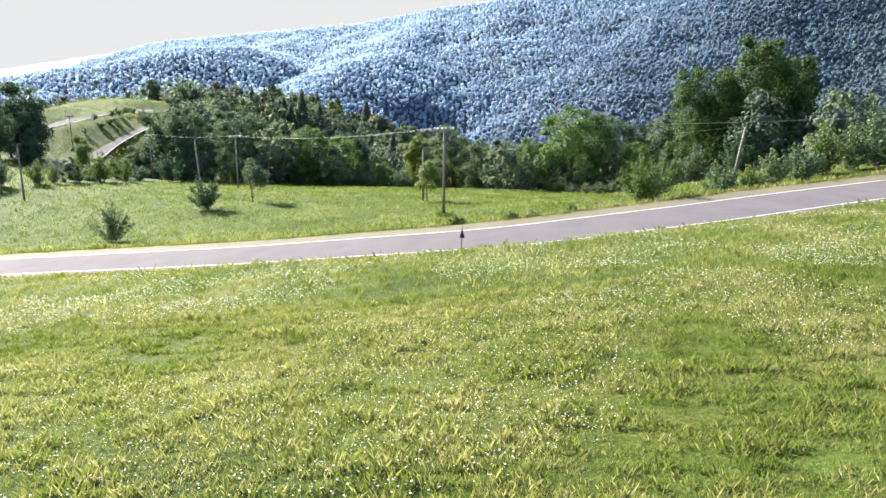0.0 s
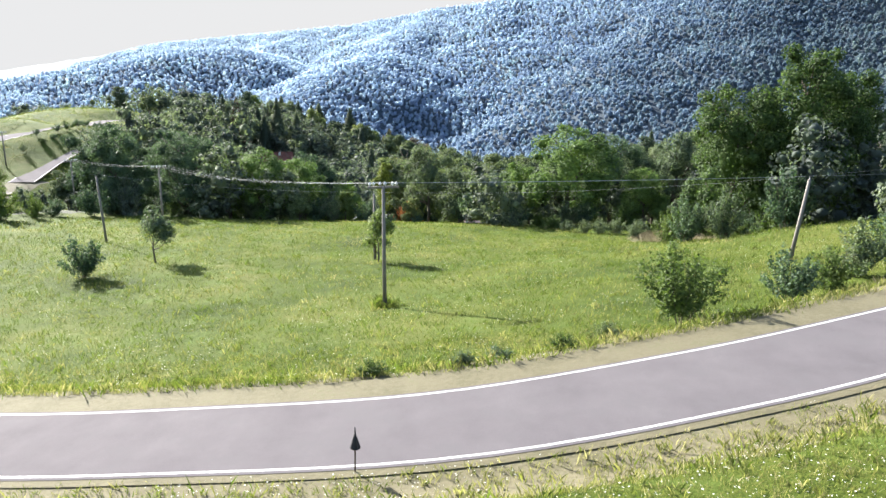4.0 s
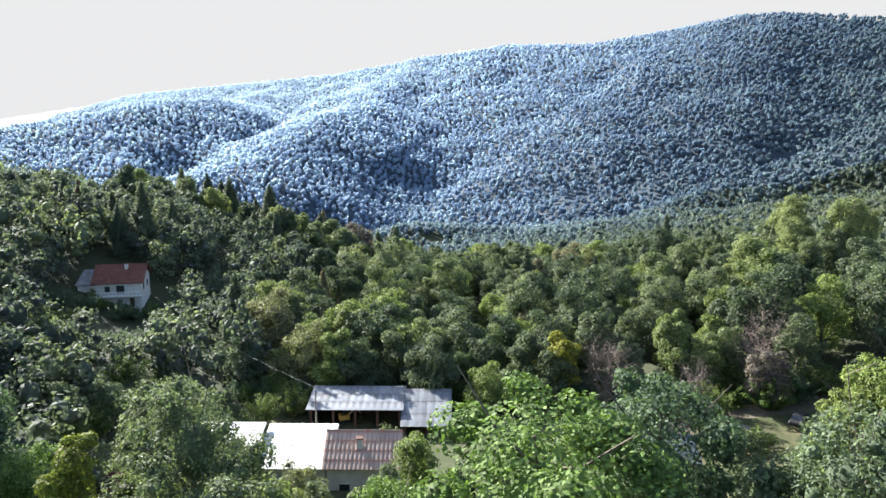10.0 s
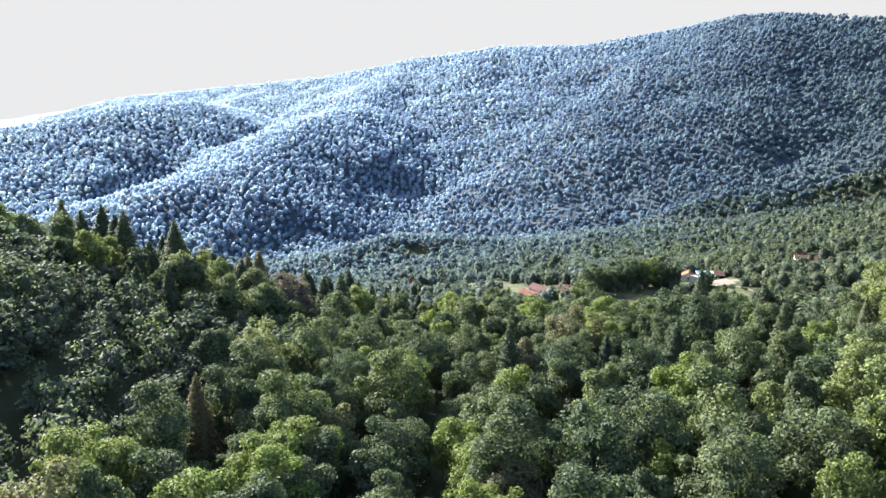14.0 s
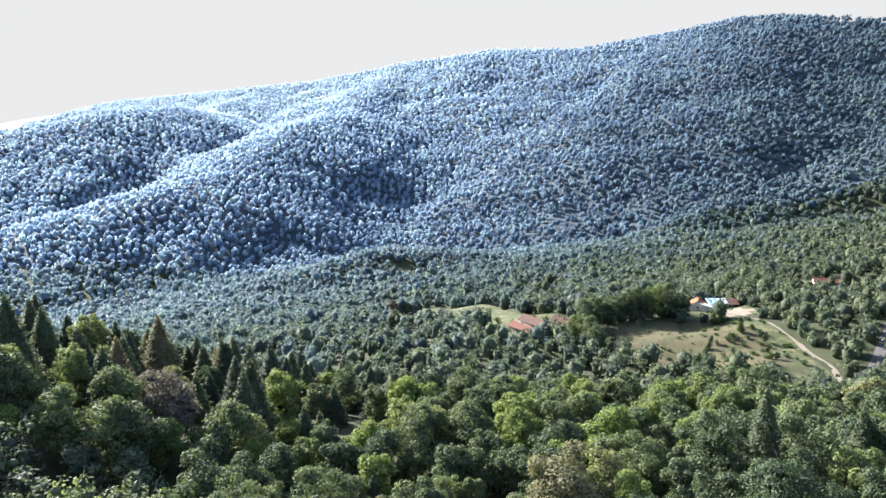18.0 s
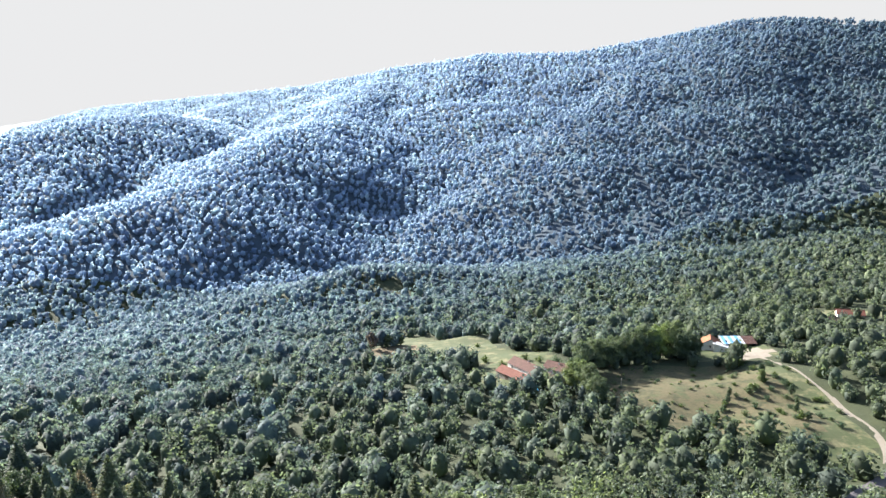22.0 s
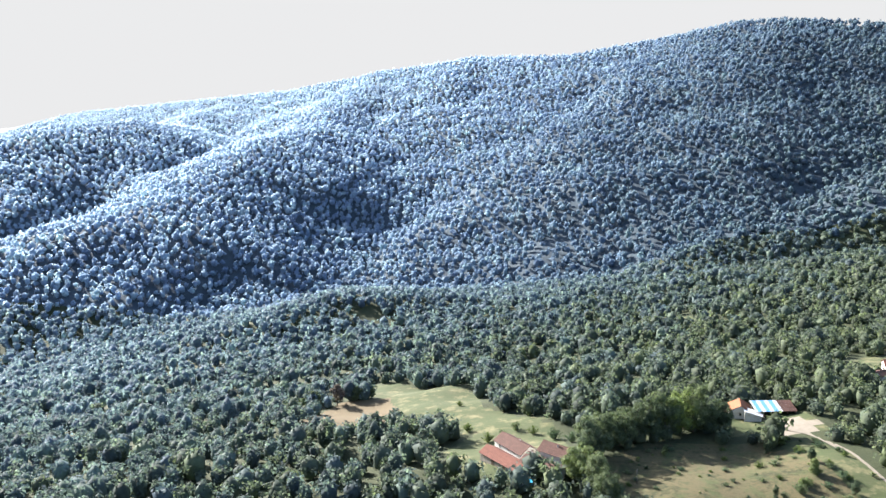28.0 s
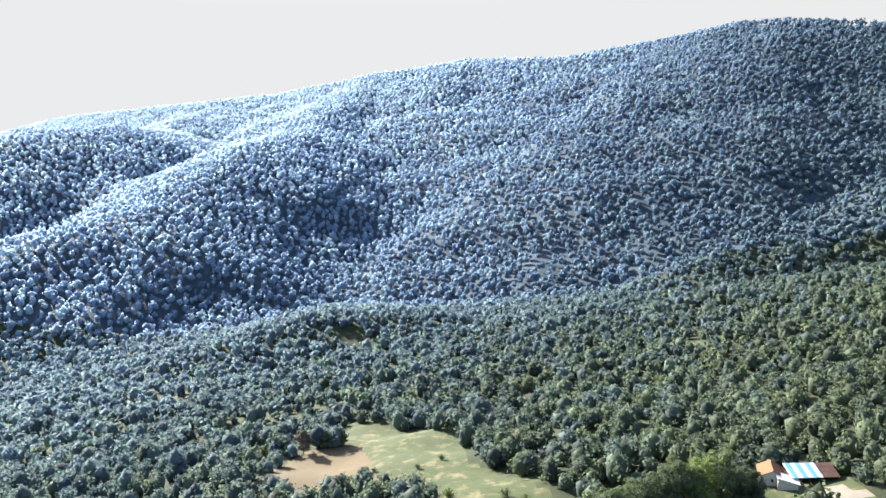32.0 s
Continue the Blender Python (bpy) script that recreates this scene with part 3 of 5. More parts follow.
def blob(rng, n_lat, wide, h, low):
    """A small rough crown body of few faces."""
    bm = bmesh.new()
    bmesh.ops.create_icosphere(bm, subdivisions=n_lat, radius=1.0)
    co = np.array([v.co[:] for v in bm.verts])
    tri = np.array([[v.index for v in f.verts] for f in bm.faces])
    bm.free()
    co = co * (1 + rng.normal(0, 0.13, (len(co), 1)))
    return co * [wide, wide, (h - low) / 2] + [0, 0, (h + low) / 2], tri


def crown_arrays(rng, n, wide, low, high, size, n_lobes=13):
    """A leafy crown: sprays over the shells of its lobes, with gaps, and a few inside."""
    ls = lobes(rng, n_lobes, wide, low, high)
    area = np.array([l[3] * l[4] for l in ls])
    pick = rng.choice(len(ls), n, p=area / area.sum())
    L = np.array(ls)[pick]
    d = rng.normal(0, 1, (n, 3))
    d[:, 2] = d[:, 2] * 0.9 + 0.28
    d /= np.linalg.norm(d, axis=1)[:, None]
    depth = np.where(rng.rand(n) < 0.25, rng.uniform(0.45, 0.9, n), rng.uniform(0.86, 1.12, n))[:, None]
    c = L[:, :3] + d * L[:, [3, 3, 4]] * depth
    co, tri = leaf_quads(rng, c, d + [0, 0, 0.3], size, 0.5)
    if n > 400:
        # solid bodies for the dense twiggy inside of each mass, added to block light
        for x, y, z, s, t in ls:
            inner = blob(rng, 1, s * 0.52, z + t * 0.48, z - t * 0.58)
            co, tri = np.concatenate([co, inner[0] + [x, y, 0]]), np.concatenate([tri, inner[1] + len(co)])
    return co, tri


def vase_arrays(rng, n, wide, h, size, stems=26):
    """A bush of many stems that fan out from its foot, leafy along their upper lengths."""
    a = rng.uniform(0, 2 * np.pi, stems)
    out = wide * np.sqrt(rng.uniform(0.0, 1.0, stems))
    up = h * (1 - 0.45 * (out / wide) ** 2) * rng.uniform(0.7, 1.12, stems)
    k = rng.randint(0, stems, n)
    f = rng.uniform(0.12, 1.0, n) ** 0.7
    c = np.stack([out[k] * np.cos(a[k]) * f**1.2, out[k] * np.sin(a[k]) * f**1.2, up[k] * f], -1)
    d = rng.normal(0, 1, (n, 3))
    d /= np.linalg.norm(d, axis=1)[:, None]
    c += d * (0.10 + 0.13 * wide * (1.1 - 0.8 * f))[:, None]
    c[:, 2] = np.maximum(c[:, 2], 0.08)
    return leaf_quads(rng, c, d + [0, 0, 0.5], size, 0.5)


def bush(seed, h, wide, leaves, size, leaf, stems=26):
    rng = np.random.RandomState(seed)
    bm = bmesh.new()
    for k in range(9):
        b = rng.uniform(0, 6.283)
        q = wide * rng.uniform(0.2, 0.75)
        tube(bm, (0.08 * math.cos(b), 0.08 * math.sin(b), -0.2), (q * math.cos(b), q * math.sin(b), h * rng.uniform(0.5, 0.8)), 0.03, 0.008, 4)
    return mesh_of("stem", bm, M_BARK), leaf_mesh("foliage", vase_arrays(rng, leaves, wide, h, size, stems), leaf)


def limb_mesh(rng, h, wide, low, r0, lean=0.0, bare_limbs=8, fork=0.45, twigs=0):
    """Trunk and limbs as tapered tubes."""
    bm = bmesh.new()
    pts = [Vector((0, 0, -0.4))]
    for k in range(1, 6):
        pts.append(Vector((rng.normal(0, 0.03 * h * k / 5) + lean * k / 5, rng.normal(0, 0.03 * h * k / 5), h * 0.82 * k / 5)))
    for k in range(5):
        tube(bm, pts[k], pts[k + 1], r0 * (1 - 0.17 * k), r0 * (1 - 0.17 * (k + 1)), 7)
    for k in range(bare_limbs):
        f = rng.uniform(fork * 0.6, 0.95)
        i = min(int(f * 5), 4)
        a = pts[i].lerp(pts[i + 1], f * 5 - i)
        ang = rng.uniform(0, 6.283)
        out = wide * rng.uniform(0.32, 0.58)
        b = a + Vector((math.cos(ang) * out, math.sin(ang) * out, rng.uniform(0.12, 0.3) * h))
        mid = a.lerp(b, 0.5) + Vector((0, 0, -0.04 * h))
        rr = r0 * (1 - 0.8 * f) * 0.7 + 0.02
        tube(bm, a, mid, rr, rr * 0.6, 5)
        tube(bm, mid, b, rr * 0.6, rr * 0.25, 5)
        for t in range(twigs):
            c = mid.lerp(b, rng.uniform(0, 1))
            e = c + Vector(rng.normal(0, 0.13 * h, 3)) + Vector((0, 0, 0.05 * h))
            tube(bm, c, e, rr * 0.3, rr * 0.1, 3)
    return bm


def mesh_of(name, bm, material):
    mesh = bpy.data.meshes.new(name)
    bm.normal_update()
    bm.to_mesh(mesh)
    bm.free()
    mesh.materials.append(material)
    return mesh


def leaf_mesh(name, arrays, material):
    mesh = raw_mesh(name, *arrays)
    mesh.materials.append(material)
    return mesh


def broadleaf(seed, h, wide, low, leaves, size, leaf, n_lobes=13, trunk=None, lean=0.0, twigs=0):
    """Meshes of one kind of tree: trunk with limbs, and crown."""
    rng = np.random.RandomState(seed)
    t = mesh_of("trunk", limb_mesh(rng, h, wide, low, trunk or 0.022 * h + 0.04, lean, 9, low / h + 0.15, twigs), M_BARK)
    c = leaf_mesh("crown", crown_arrays(rng, leaves, wide, low, h, size, n_lobes), leaf)
    return t, c


def conifer_arrays(rng, h, wide, n, size):
    """Drooping sprays in uneven tiers round a cone, and the dense twiggy inside of the cone."""
    f = 1 - np.sqrt(1 - rng.uniform(0, 1, n) ** 0.9)
    a = rng.uniform(0, 2 * np.pi, n)
    tier = 1 - 0.30 * np.abs(np.sin(f * h * 1.9 + 0.8 * np.sin(3 * a)))
    r = wide * (1 - f) ** 0.8 * tier * (1 + 0.14 * np.sin(2 * a + h)) * np.sqrt(rng.uniform(0.5, 1, n)) + 0.05
    c = np.stack([r * np.cos(a), r * np.sin(a), 0.05 * h + f * 0.95 * h - 0.24 * r], -1)
    nor = np.stack([np.cos(a) * 0.7, np.sin(a) * 0.7, np.full(n, 0.8)], -1)
    co, tri = leaf_quads(rng, c, nor, size, 0.5, 0.1)
    k = np.arange(9)
    rings = [np.stack([wide * w * np.cos(k * 0.698), wide * w * np.sin(k * 0.698), np.full(9, h * z)], -1) * rng.uniform(0.9, 1.1, (9, 1)) for w, z in ((0.55, 0.06), (0.46, 0.3), (0.26, 0.62), (0.02, 0.93))]
    sides = np.concatenate([np.concatenate([np.stack([k + 9 * i, (k + 1) % 9 + 9 * i, (k + 1) % 9 + 9 * i + 9], -1), np.stack([k + 9 * i, (k + 1) % 9 + 9 * i + 9, k + 9 * i + 9], -1)]) for i in range(3)])
    return np.concatenate([co, *rings]), np.concatenate([tri, sides + len(co)])


def conifer(seed, h, wide, leaves, size, leaf):
    rng = np.random.RandomState(seed)
    bm = bmesh.new()
    tube(bm, (0, 0, -0.4), (0, 0, h * 0.97), 0.016 * h + 0.04, 0.02, 7)
    for k in range(14):
        z, a = h * rng.uniform(0.12, 0.9), rng.uniform(0, 6.283)
        r = wide * (1 - z / h) ** 0.85 * 0.9
        tube(bm, (0, 0, z), (math.cos(a) * r, math.sin(a) * r, z - 0.18 * r), 0.05, 0.015, 4)
    return mesh_of("trunk", bm, M_BARK), leaf_mesh("crown", conifer_arrays(rng, h, wide, leaves, size), leaf)


def plant(name, meshes, x, y, scale, turn, label, category="tree", group="", sink=0.1, z=None):
    """A tree or bush of those meshes, standing on the ground."""
    s = scale if isinstance(scale, tuple) else (scale,) * 3
    t = thing(name, Matrix.LocRotScale((x, y, (ground(x, y) if z is None else z) - sink), Euler((0, 0, turn)), s), label, category, group)
    shared(meshes[0].name.split(".")[0], meshes[0], t, Matrix())
    shared(meshes[1].name.split(".")[0], meshes[1], t, Matrix())
    return t


def recolour(meshes, leaf):
    """The same tree shape with other leaves."""
    c = meshes[1].copy()
    c.materials[0] = leaf
    return meshes[0], c


KINDS = [broadleaf(11 + k, h, w, lo, 9000, 0.31, M_LEAF, 19 + 2 * k) for k, (h, w, lo) in enumerate([(12, 5.4, 1.0), (13.5, 6.0, 1.4), (10.5, 5.2, 0.8), (12, 4.4, 1.0), (13, 6.6, 1.2), (9, 4.6, 0.5)])]
LIGHT = [broadleaf(21 + k, h, w, lo, 5200, 0.38, M_LEAF, 17 + 2 * k) for k, (h, w, lo) in enumerate([(11, 5.0, 1.0), (12.5, 5.4, 1.4), (9.5, 4.8, 0.8), (11, 4.2, 1.0), (12, 5.8, 1.2), (8.5, 4.2, 0.5)])]
FIRS = [conifer(41 + k, h, w, 6000, 0.34, M_NEEDLE) for k, (h, w) in enumerate([(16, 4.6), (13, 4.4), (18, 5.2)])]


def scatter(x0, x1, y0, y1, gap, seed):
    """Jittered places in a stretch of the plan."""
    rng = np.random.RandomState(seed)
    gx, gy = np.meshgrid(np.arange(x0, x1, gap), np.arange(y0, y1, gap))
    x = (gx + rng.uniform(-0.42, 0.42, gx.shape) * gap).ravel()
    y = (gy + rng.uniform(-0.42, 0.42, gy.shape) * gap).ravel()
    return x, y


def stand(name, label, x, y, templates, scale, material, seed, tint=None, sink=0.5):
    """Many far trees as one mesh: each a turned and scaled copy of a template (places, triangles)."""
    rng = np.random.RandomState(seed)
    z = height(x, y) - sink
    which = rng.randint(0, len(templates), len(x))
    if tint is None:
        tint = np.clip(rng.rand(len(x)) * 0.75 + 0.13 * waves(x, y, 70, seed + 5) + 0.1, 0, 1)
    ang = rng.uniform(0, 2 * np.pi, len(x))
    cos, tri, tin, base = [], [], [], 0
    for k, (co, t) in enumerate(templates):
        i = np.where(which == k)[0]
        if not len(i):
            continue
        c, s = np.cos(ang[i])[:, None], np.sin(ang[i])[:, None]
        wide, tall = scale[i][:, None] * rng.uniform(0.88, 1.15, (len(i), 1)), scale[i][:, None] * rng.uniform(0.85, 1.2, (len(i), 1))
        px = (c * co[:, 0] - s * co[:, 1]) * wide + x[i][:, None]
        py = (s * co[:, 0] + c * co[:, 1]) * wide + y[i][:, None]
        pz = co[:, 2] * tall + z[i][:, None]
        cos.append(np.stack([px, py, pz], -1).reshape(-1, 3))
        tri.append((t[None] + (np.arange(len(i)) * len(co))[:, None, None]).reshape(-1, 3) + base)
        tin.append(np.repeat(tint[i], len(co)))
        base += len(i) * len(co)
    mesh = raw_mesh(name, np.concatenate(cos), np.concatenate(tri), np.concatenate(tin))
    mesh.materials.append(material)
    return tagged(new(name, mesh), label, "woods", kind="stuff")


def tufted(seed, n, wide, h, low, size, core=0.60, n_lobes=8):
    """A far tree: a dark body and leaf sprays round it."""
    rng = np.random.RandomState(seed)
    a = crown_arrays(rng, n, wide, low, h, size, n_lobes)
    if core == 0:
        return a
    body = blob(rng, 1, wide * core, low + (h - low) * 0.84, low - 1.5)
    return np.concatenate([a[0], body[0]]), np.concatenate([a[1], body[1] + len(a[0])])


def haze_tint(x, y):
    """How much pale blue haze is put into the woods' colour: more down the valley and up to its far end."""
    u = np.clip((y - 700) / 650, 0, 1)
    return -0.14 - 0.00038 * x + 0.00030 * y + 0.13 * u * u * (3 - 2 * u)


def seen_over(x, y, slack=40):
    """Places that lie in the widening view along the valley."""
    return (x - 25 - 0.05 * y < 0.60 * np.maximum(y - 20, 40) + slack) & (x > -0.61 * y - slack)

# ---- woods ----
NEAR_END, MID_END = 330, 850
WIDE_END = 1230
x, y = scatter(-260, 260, 84, NEAR_END, 7.7, 7)
ok = wooded(x, y, 3.5) & (np.abs(x - 6 - 0.05 * y) < 0.62 * y + 6)
x, y = x[ok], y[ok]
rng = np.random.RandomState(5)
# the nearest along the flight are trees of their own
order = np.argsort(np.abs(x - 8 - 0.12 * y) + np.where(y < 140, 60, 0) + np.where((y < 225) | (y > 300), 12, 0))
own, rest = order[:285], order[285:]
# the same trees with darker leaves, standing in for shade on the left hillside
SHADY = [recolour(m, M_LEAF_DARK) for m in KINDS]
for i in own:
    k = rng.randint(0, 9)
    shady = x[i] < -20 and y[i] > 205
    s = rng.uniform(0.62, 1.22) * (0.62 if y[i] < 186 and abs(x[i] - 18) < 42 else 0.5 if -72 < x[i] < -26 and 203 < y[i] < 252 else 1.0)
    turn = rng.uniform(0, 6.28)
    conif = (k == 8 and y[i] > 270) or (shady and k >= 5)
    if conif:
        plant("fir_tree", FIRS[rng.randint(0, 3)], x[i], y[i], s * 0.85, turn, "dark green fir in the wooded slope", "tree", "firs on the slope")
    else:
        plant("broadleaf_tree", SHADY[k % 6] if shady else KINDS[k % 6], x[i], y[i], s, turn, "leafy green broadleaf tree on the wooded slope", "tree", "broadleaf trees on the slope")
T_NEAR = [tufted(60 + k, 560, w, h, 1, 0.60, core=0, n_lobes=13) for k, (w, h) in enumerate([(5.6, 11), (6.3, 12.5), (4.8, 9.5), (5.6, 10.5)])]
verge_side = y[rest] < 165
T_EDGE = [tufted(65 + k, 1400, w, h, 0.3, 0.36, core=0, n_lobes=22) for k, (w, h) in enumerate([(5.2, 10), (5.8, 11.5), (4.6, 8.5)])]
stand("edge_woods", "leafy broadleaf woods at the meadow's edge", x[rest[verge_side]], y[rest[verge_side]], T_EDGE, rng.uniform(0.7, 1.1, verge_side.sum()) * np.interp(x[rest[verge_side]], [-60, -45, -34, -12, -5], [0.45, 0.62, 1.15, 1.3, 1.0]), M_WOODS, 33)
rest = rest[~verge_side]
stand("slope_woods", "dense green broadleaf woods on the slope", x[rest], y[rest], T_NEAR, rng.uniform(0.75, 1.15, len(rest)), M_WOODS, 3)

x, y = scatter(-300, 330, NEAR_END, 500, 7.2, 18)
ok = wooded(x, y, 3) & seen_over(x, y, 0)
x, y = x[ok], y[ok]
firry = (x < 15 + 0.18 * (y - 330)) & (x > -80) & (y < 480) & (y > 345)
T_STEEP = [tufted(75 + k, 230, w, h, 1.2, 0.82, core=0, n_lobes=12) for k, (w, h) in enumerate([(5.6, 10.5), (6.3, 12), (4.8, 9), (5.6, 11)])]
near_by = np.abs(x - 30 - 0.1 * (y - 330)) + 0.9 * (y - 330)
near_by[firry] = 1e9
first = np.argsort(near_by)[:300]
for i in first:
    k = rng.randint(0, 6)
    plant("slope_tree", LIGHT[k], x[i], y[i], rng.uniform(0.62, 1.2), rng.uniform(0, 6.28), "leafy broadleaf tree on the steep slope", "tree", "broadleaf trees on the steep slope")
later = ~firry
later[first] = False
stand("steep_woods", "mixed green woods on the steep slope", x[later], y[later], T_STEEP, rng.uniform(0.62, 1.2, later.sum()), M_WOODS, 24)
firry &= rng.rand(len(x)) < 0.68
for i in np.where(firry)[0]:
    s = rng.uniform(0.55, 1.12)
    if rng.rand() < 0.28:
        plant("slope_tree", LIGHT[rng.randint(0, 6)], x[i], y[i], s * 1.05, rng.uniform(0, 6.28), "leafy broadleaf tree among the firs", "tree", "broadleaf trees on the steep slope")
        continue
    plant("fir_tree", FIRS[rng.randint(0, 3)], x[i], y[i], (s * 1.25, s * 1.25, s * 0.95), rng.uniform(0, 6.28), "broad olive-green fir on the slope", "tree", "firs on the slope")
x, y = scatter(-420, 520, 500, MID_END, 9.6, 8)
ok = wooded(x, y, 3) & seen_over(x, y, 10)
x, y = x[ok], y[ok]
T_MID = [tufted(80 + k, 110, w, h, 1.0, 1.3, core=0.55, n_lobes=12) for k, (w, h) in enumerate([(5.8, 10), (6.6, 11), (5.0, 8.5), (6.2, 9.5)])]
stand("valley_woods", "mixed green woods sloping into the valley", x, y, T_MID, rng.uniform(0.6, 1.3, len(x)), M_VALLEY, 4, tint=np.clip(haze_tint(x, y) + 0.04 + rng.normal(0, 0.04, len(x)), 0, 1))


x, y = scatter(-640, 780, MID_END, WIDE_END, 9.6, 9)
ok = wooded(x, y, 3) & seen_over(x, y, 20)
x, y = x[ok], y[ok]
T_FAR = [tufted(90 + k, 44, w, h, 0.8, 2.0, core=0.56, n_lobes=9) for k, (w, h) in enumerate([(5.8, 9.5), (6.6, 10.5), (5.0, 8.5), (5.6, 9.0)])]
stand("valley_floor_woods", "thick woods over the valley floor", x, y, T_FAR, rng.uniform(0.65, 1.3, len(x)) + 0.1 * waves(x, y, 45, 22), M_VALLEY, 10, tint=np.clip(haze_tint(x, y) + rng.normal(0, 0.04, len(x)), 0, 1))

x, y = scatter(-2200, 1500, WIDE_END, 3560, 11.0, 12)
ok = seen_over(x, y, 60) & ~inside(x, y, GLADES[5])
x, y = x[ok], y[ok]
z0, zx, zy = height(x, y), height(x + 12, y), height(x, y + 12)
facing = (zx - z0) / 12 * (x - 60) + (zy - z0) / 12 * (y - 410) - (z0 - 40) > -0.10 * y     # slopes turned away behind the crests stay bare
x, y = x[facing], y[facing]
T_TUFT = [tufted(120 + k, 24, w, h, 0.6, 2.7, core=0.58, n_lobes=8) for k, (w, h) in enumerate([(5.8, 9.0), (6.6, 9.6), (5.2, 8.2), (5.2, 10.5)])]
stand("mountain_trees", "woods covering the mountain, tinted blue-green for haze", x, y, T_TUFT, rng.uniform(0.7, 1.2, len(x)), M_WOODS_FAR, 13, tint=np.clip(haze_tint(x, y) + rng.normal(0, 0.03, len(x)), 0, 1), sink=1.0)

# woods on the slopes to either side of the flight
x, y = scatter(-300, 330, 84, 500, 9.0, 27)
ok = wooded(x, y, 4) & ~((np.abs(x - 6 - 0.05 * y) < 0.62 * y + 8) & (y < NEAR_END)) & ~(seen_over(x, y, 2) & (y >= NEAR_END))
x, y = x[ok], y[ok]
stand("side_woods", "green woods on the slopes to either side", x, y, T_FAR, rng.uniform(0.75, 1.2, len(x)), M_WOODS, 28)

# ---- the meadow by the road: poles, cables, posts ----
def utility_pole(x, y, h, arm=True, turn=0.0, lean=(0, 0), label="weathered wooden utility pole standing in the meadow grass"):
    z = ground(x, y)
    t = thing("utility_pole", Matrix.Translation((x, y, z)), label, "utility pole", "utility poles along the valley")
    bm = bmesh.new()
    tube(bm, (0, 0, -0.5), (lean[0], lean[1], h), 0.145, 0.10, 10)
    part("pole", bm, M_POLE, t, smooth=True)
    if arm:
        c, s = math.cos(turn), math.sin(turn)
        bm = box(bmesh.new(), (2.0, 0.12, 0.14), (lean[0], lean[1], h - 0.06), turn, 0.012)
        part("crossarm", bm, M_POLE, t)
        for k in range(6):
            d = (-0.85, -0.62, -0.2, 0.12, 0.58, 0.82)[k]
            bm = bmesh.new()
            px, py = lean[0] + d * c, lean[1] + d * s
            tube(bm, (px, py, h), (px, py, h + 0.14), 0.02, 0.02, 6)
            tube(bm, (px, py, h + 0.10), (px, py, h + 0.19), 0.085, 0.10, 8)
            tube(bm, (px, py, h + 0.19), (px, py, h + 0.27), 0.075, 0.045, 8)
            part("insulator", bm, M_WHITE, t, "white porcelain insulator", True)
    else:
        bm = bmesh.new()
        tube(bm, (lean[0], lean[1], h), (lean[0], lean[1], h + 0.12), 0.05, 0.03, 6)
        part("cap", bm, M_WIRE, t)
    return Vector((x + lean[0], y + lean[1], z + h + 0.22))


def cable(a, b, sag, r=0.006, label="thin grey overhead cable between poles"):
    a, b = Vector(a), Vector(b)
    bm = bmesh.new()
    n = 14
    rings = []
    for k in range(n + 1):
        p = a.lerp(b, k / n) - Vector((0, 0, 4 * sag * (k / n) * (1 - k / n))) - a
        across = (b - a).cross(Vector((0, 0, 1))).normalized()
        rings.append([bm.verts.new(p + across * (r * math.cos(q)) + Vector((0, 0, r * math.sin(q)))) for q in (0, 1.571, 3.142, 4.712)])
    for p, q in zip(rings[:-1], rings[1:]):
        for k in range(4):
            bm.faces.new((p[k], p[(k + 1) % 4], q[(k + 1) % 4], q[k]))
    mesh = mesh_of("overhead_cable", bm, M_WIRE)
    ob = new("overhead_cable", mesh)
    ob.location = a
    return tagged(ob, label, "cable", "overhead cables")


P_MID = utility_pole(-1.6, 69.5, 8.0, turn=0.22, label="grey wooden pole with a crossarm of white insulators")
P_SIDE = utility_pole(25.3, 71.8, 5.3, arm=False, lean=(1.1, 1.0), label="slanting pale wooden pole by the hedge")
P_LEFT = utility_pole(-36.0, 104.0, 7.4, arm=False, lean=(-0.5, 0.2))
P_BACK = utility_pole(-35.0, 118.0, 8.0, turn=0.5, label="grey wooden pole with insulators at the wood's edge")
P_WOOD = utility_pole(-57.0, 139.0, 8.0, turn=0.6, label="grey wooden pole among the trees")
P_OUT = utility_pole(-57.0, 97.0, 7.2, arm=False)
P_TREE = utility_pole(-4.6, 91.0, 6.2, arm=False, label="thin grey pole beside a small tree")
utility_pole(-96.0, 187.0, 7.5, turn=0.4, label="grey wooden pole beside the hairpin road")
utility_pole(-148.0, 263.0, 8.4, arm=False, label="thin pole on the far hilltop meadow")
for k, d in enumerate((-0.85, -0.2, 0.12, 0.82)):
    cable(P_MID + Vector((d, d * 0.22, 0)), P_BACK + Vector((d * 0.88, d * 0.48, 0)), 0.7)
    cable(P_BACK + Vector((d * 0.88, d * 0.48, 0)), P_WOOD + Vector((d * 0.82, d * 0.56, 0)), 0.4)
for k, d in enumerate((-0.85, 0.12, 0.82)):
    cable(P_MID + Vector((d, d * 0.22, 0)), (62 + d, 66 + d * 0.22, 11.8), 0.5)
cable(P_SIDE, P_TREE, 0.5)
cable(P_TREE, P_LEFT, 0.5)
cable(P_LEFT, P_OUT, 0.4)
cable(P_SIDE, (70, 62, 17.5), 0.6)

stake = thing("marker_post", Matrix.Translation((0.05, 43.0, ground(0.05, 43.0))), "thin roadside marker post with a black pointed top", "post")
bm = bmesh.new()
tube(bm, (0, 0, -0.2), (0.03, 0, 1.05), 0.028, 0.024, 8)
part("stake", bm, M_DARKWOOD, stake)
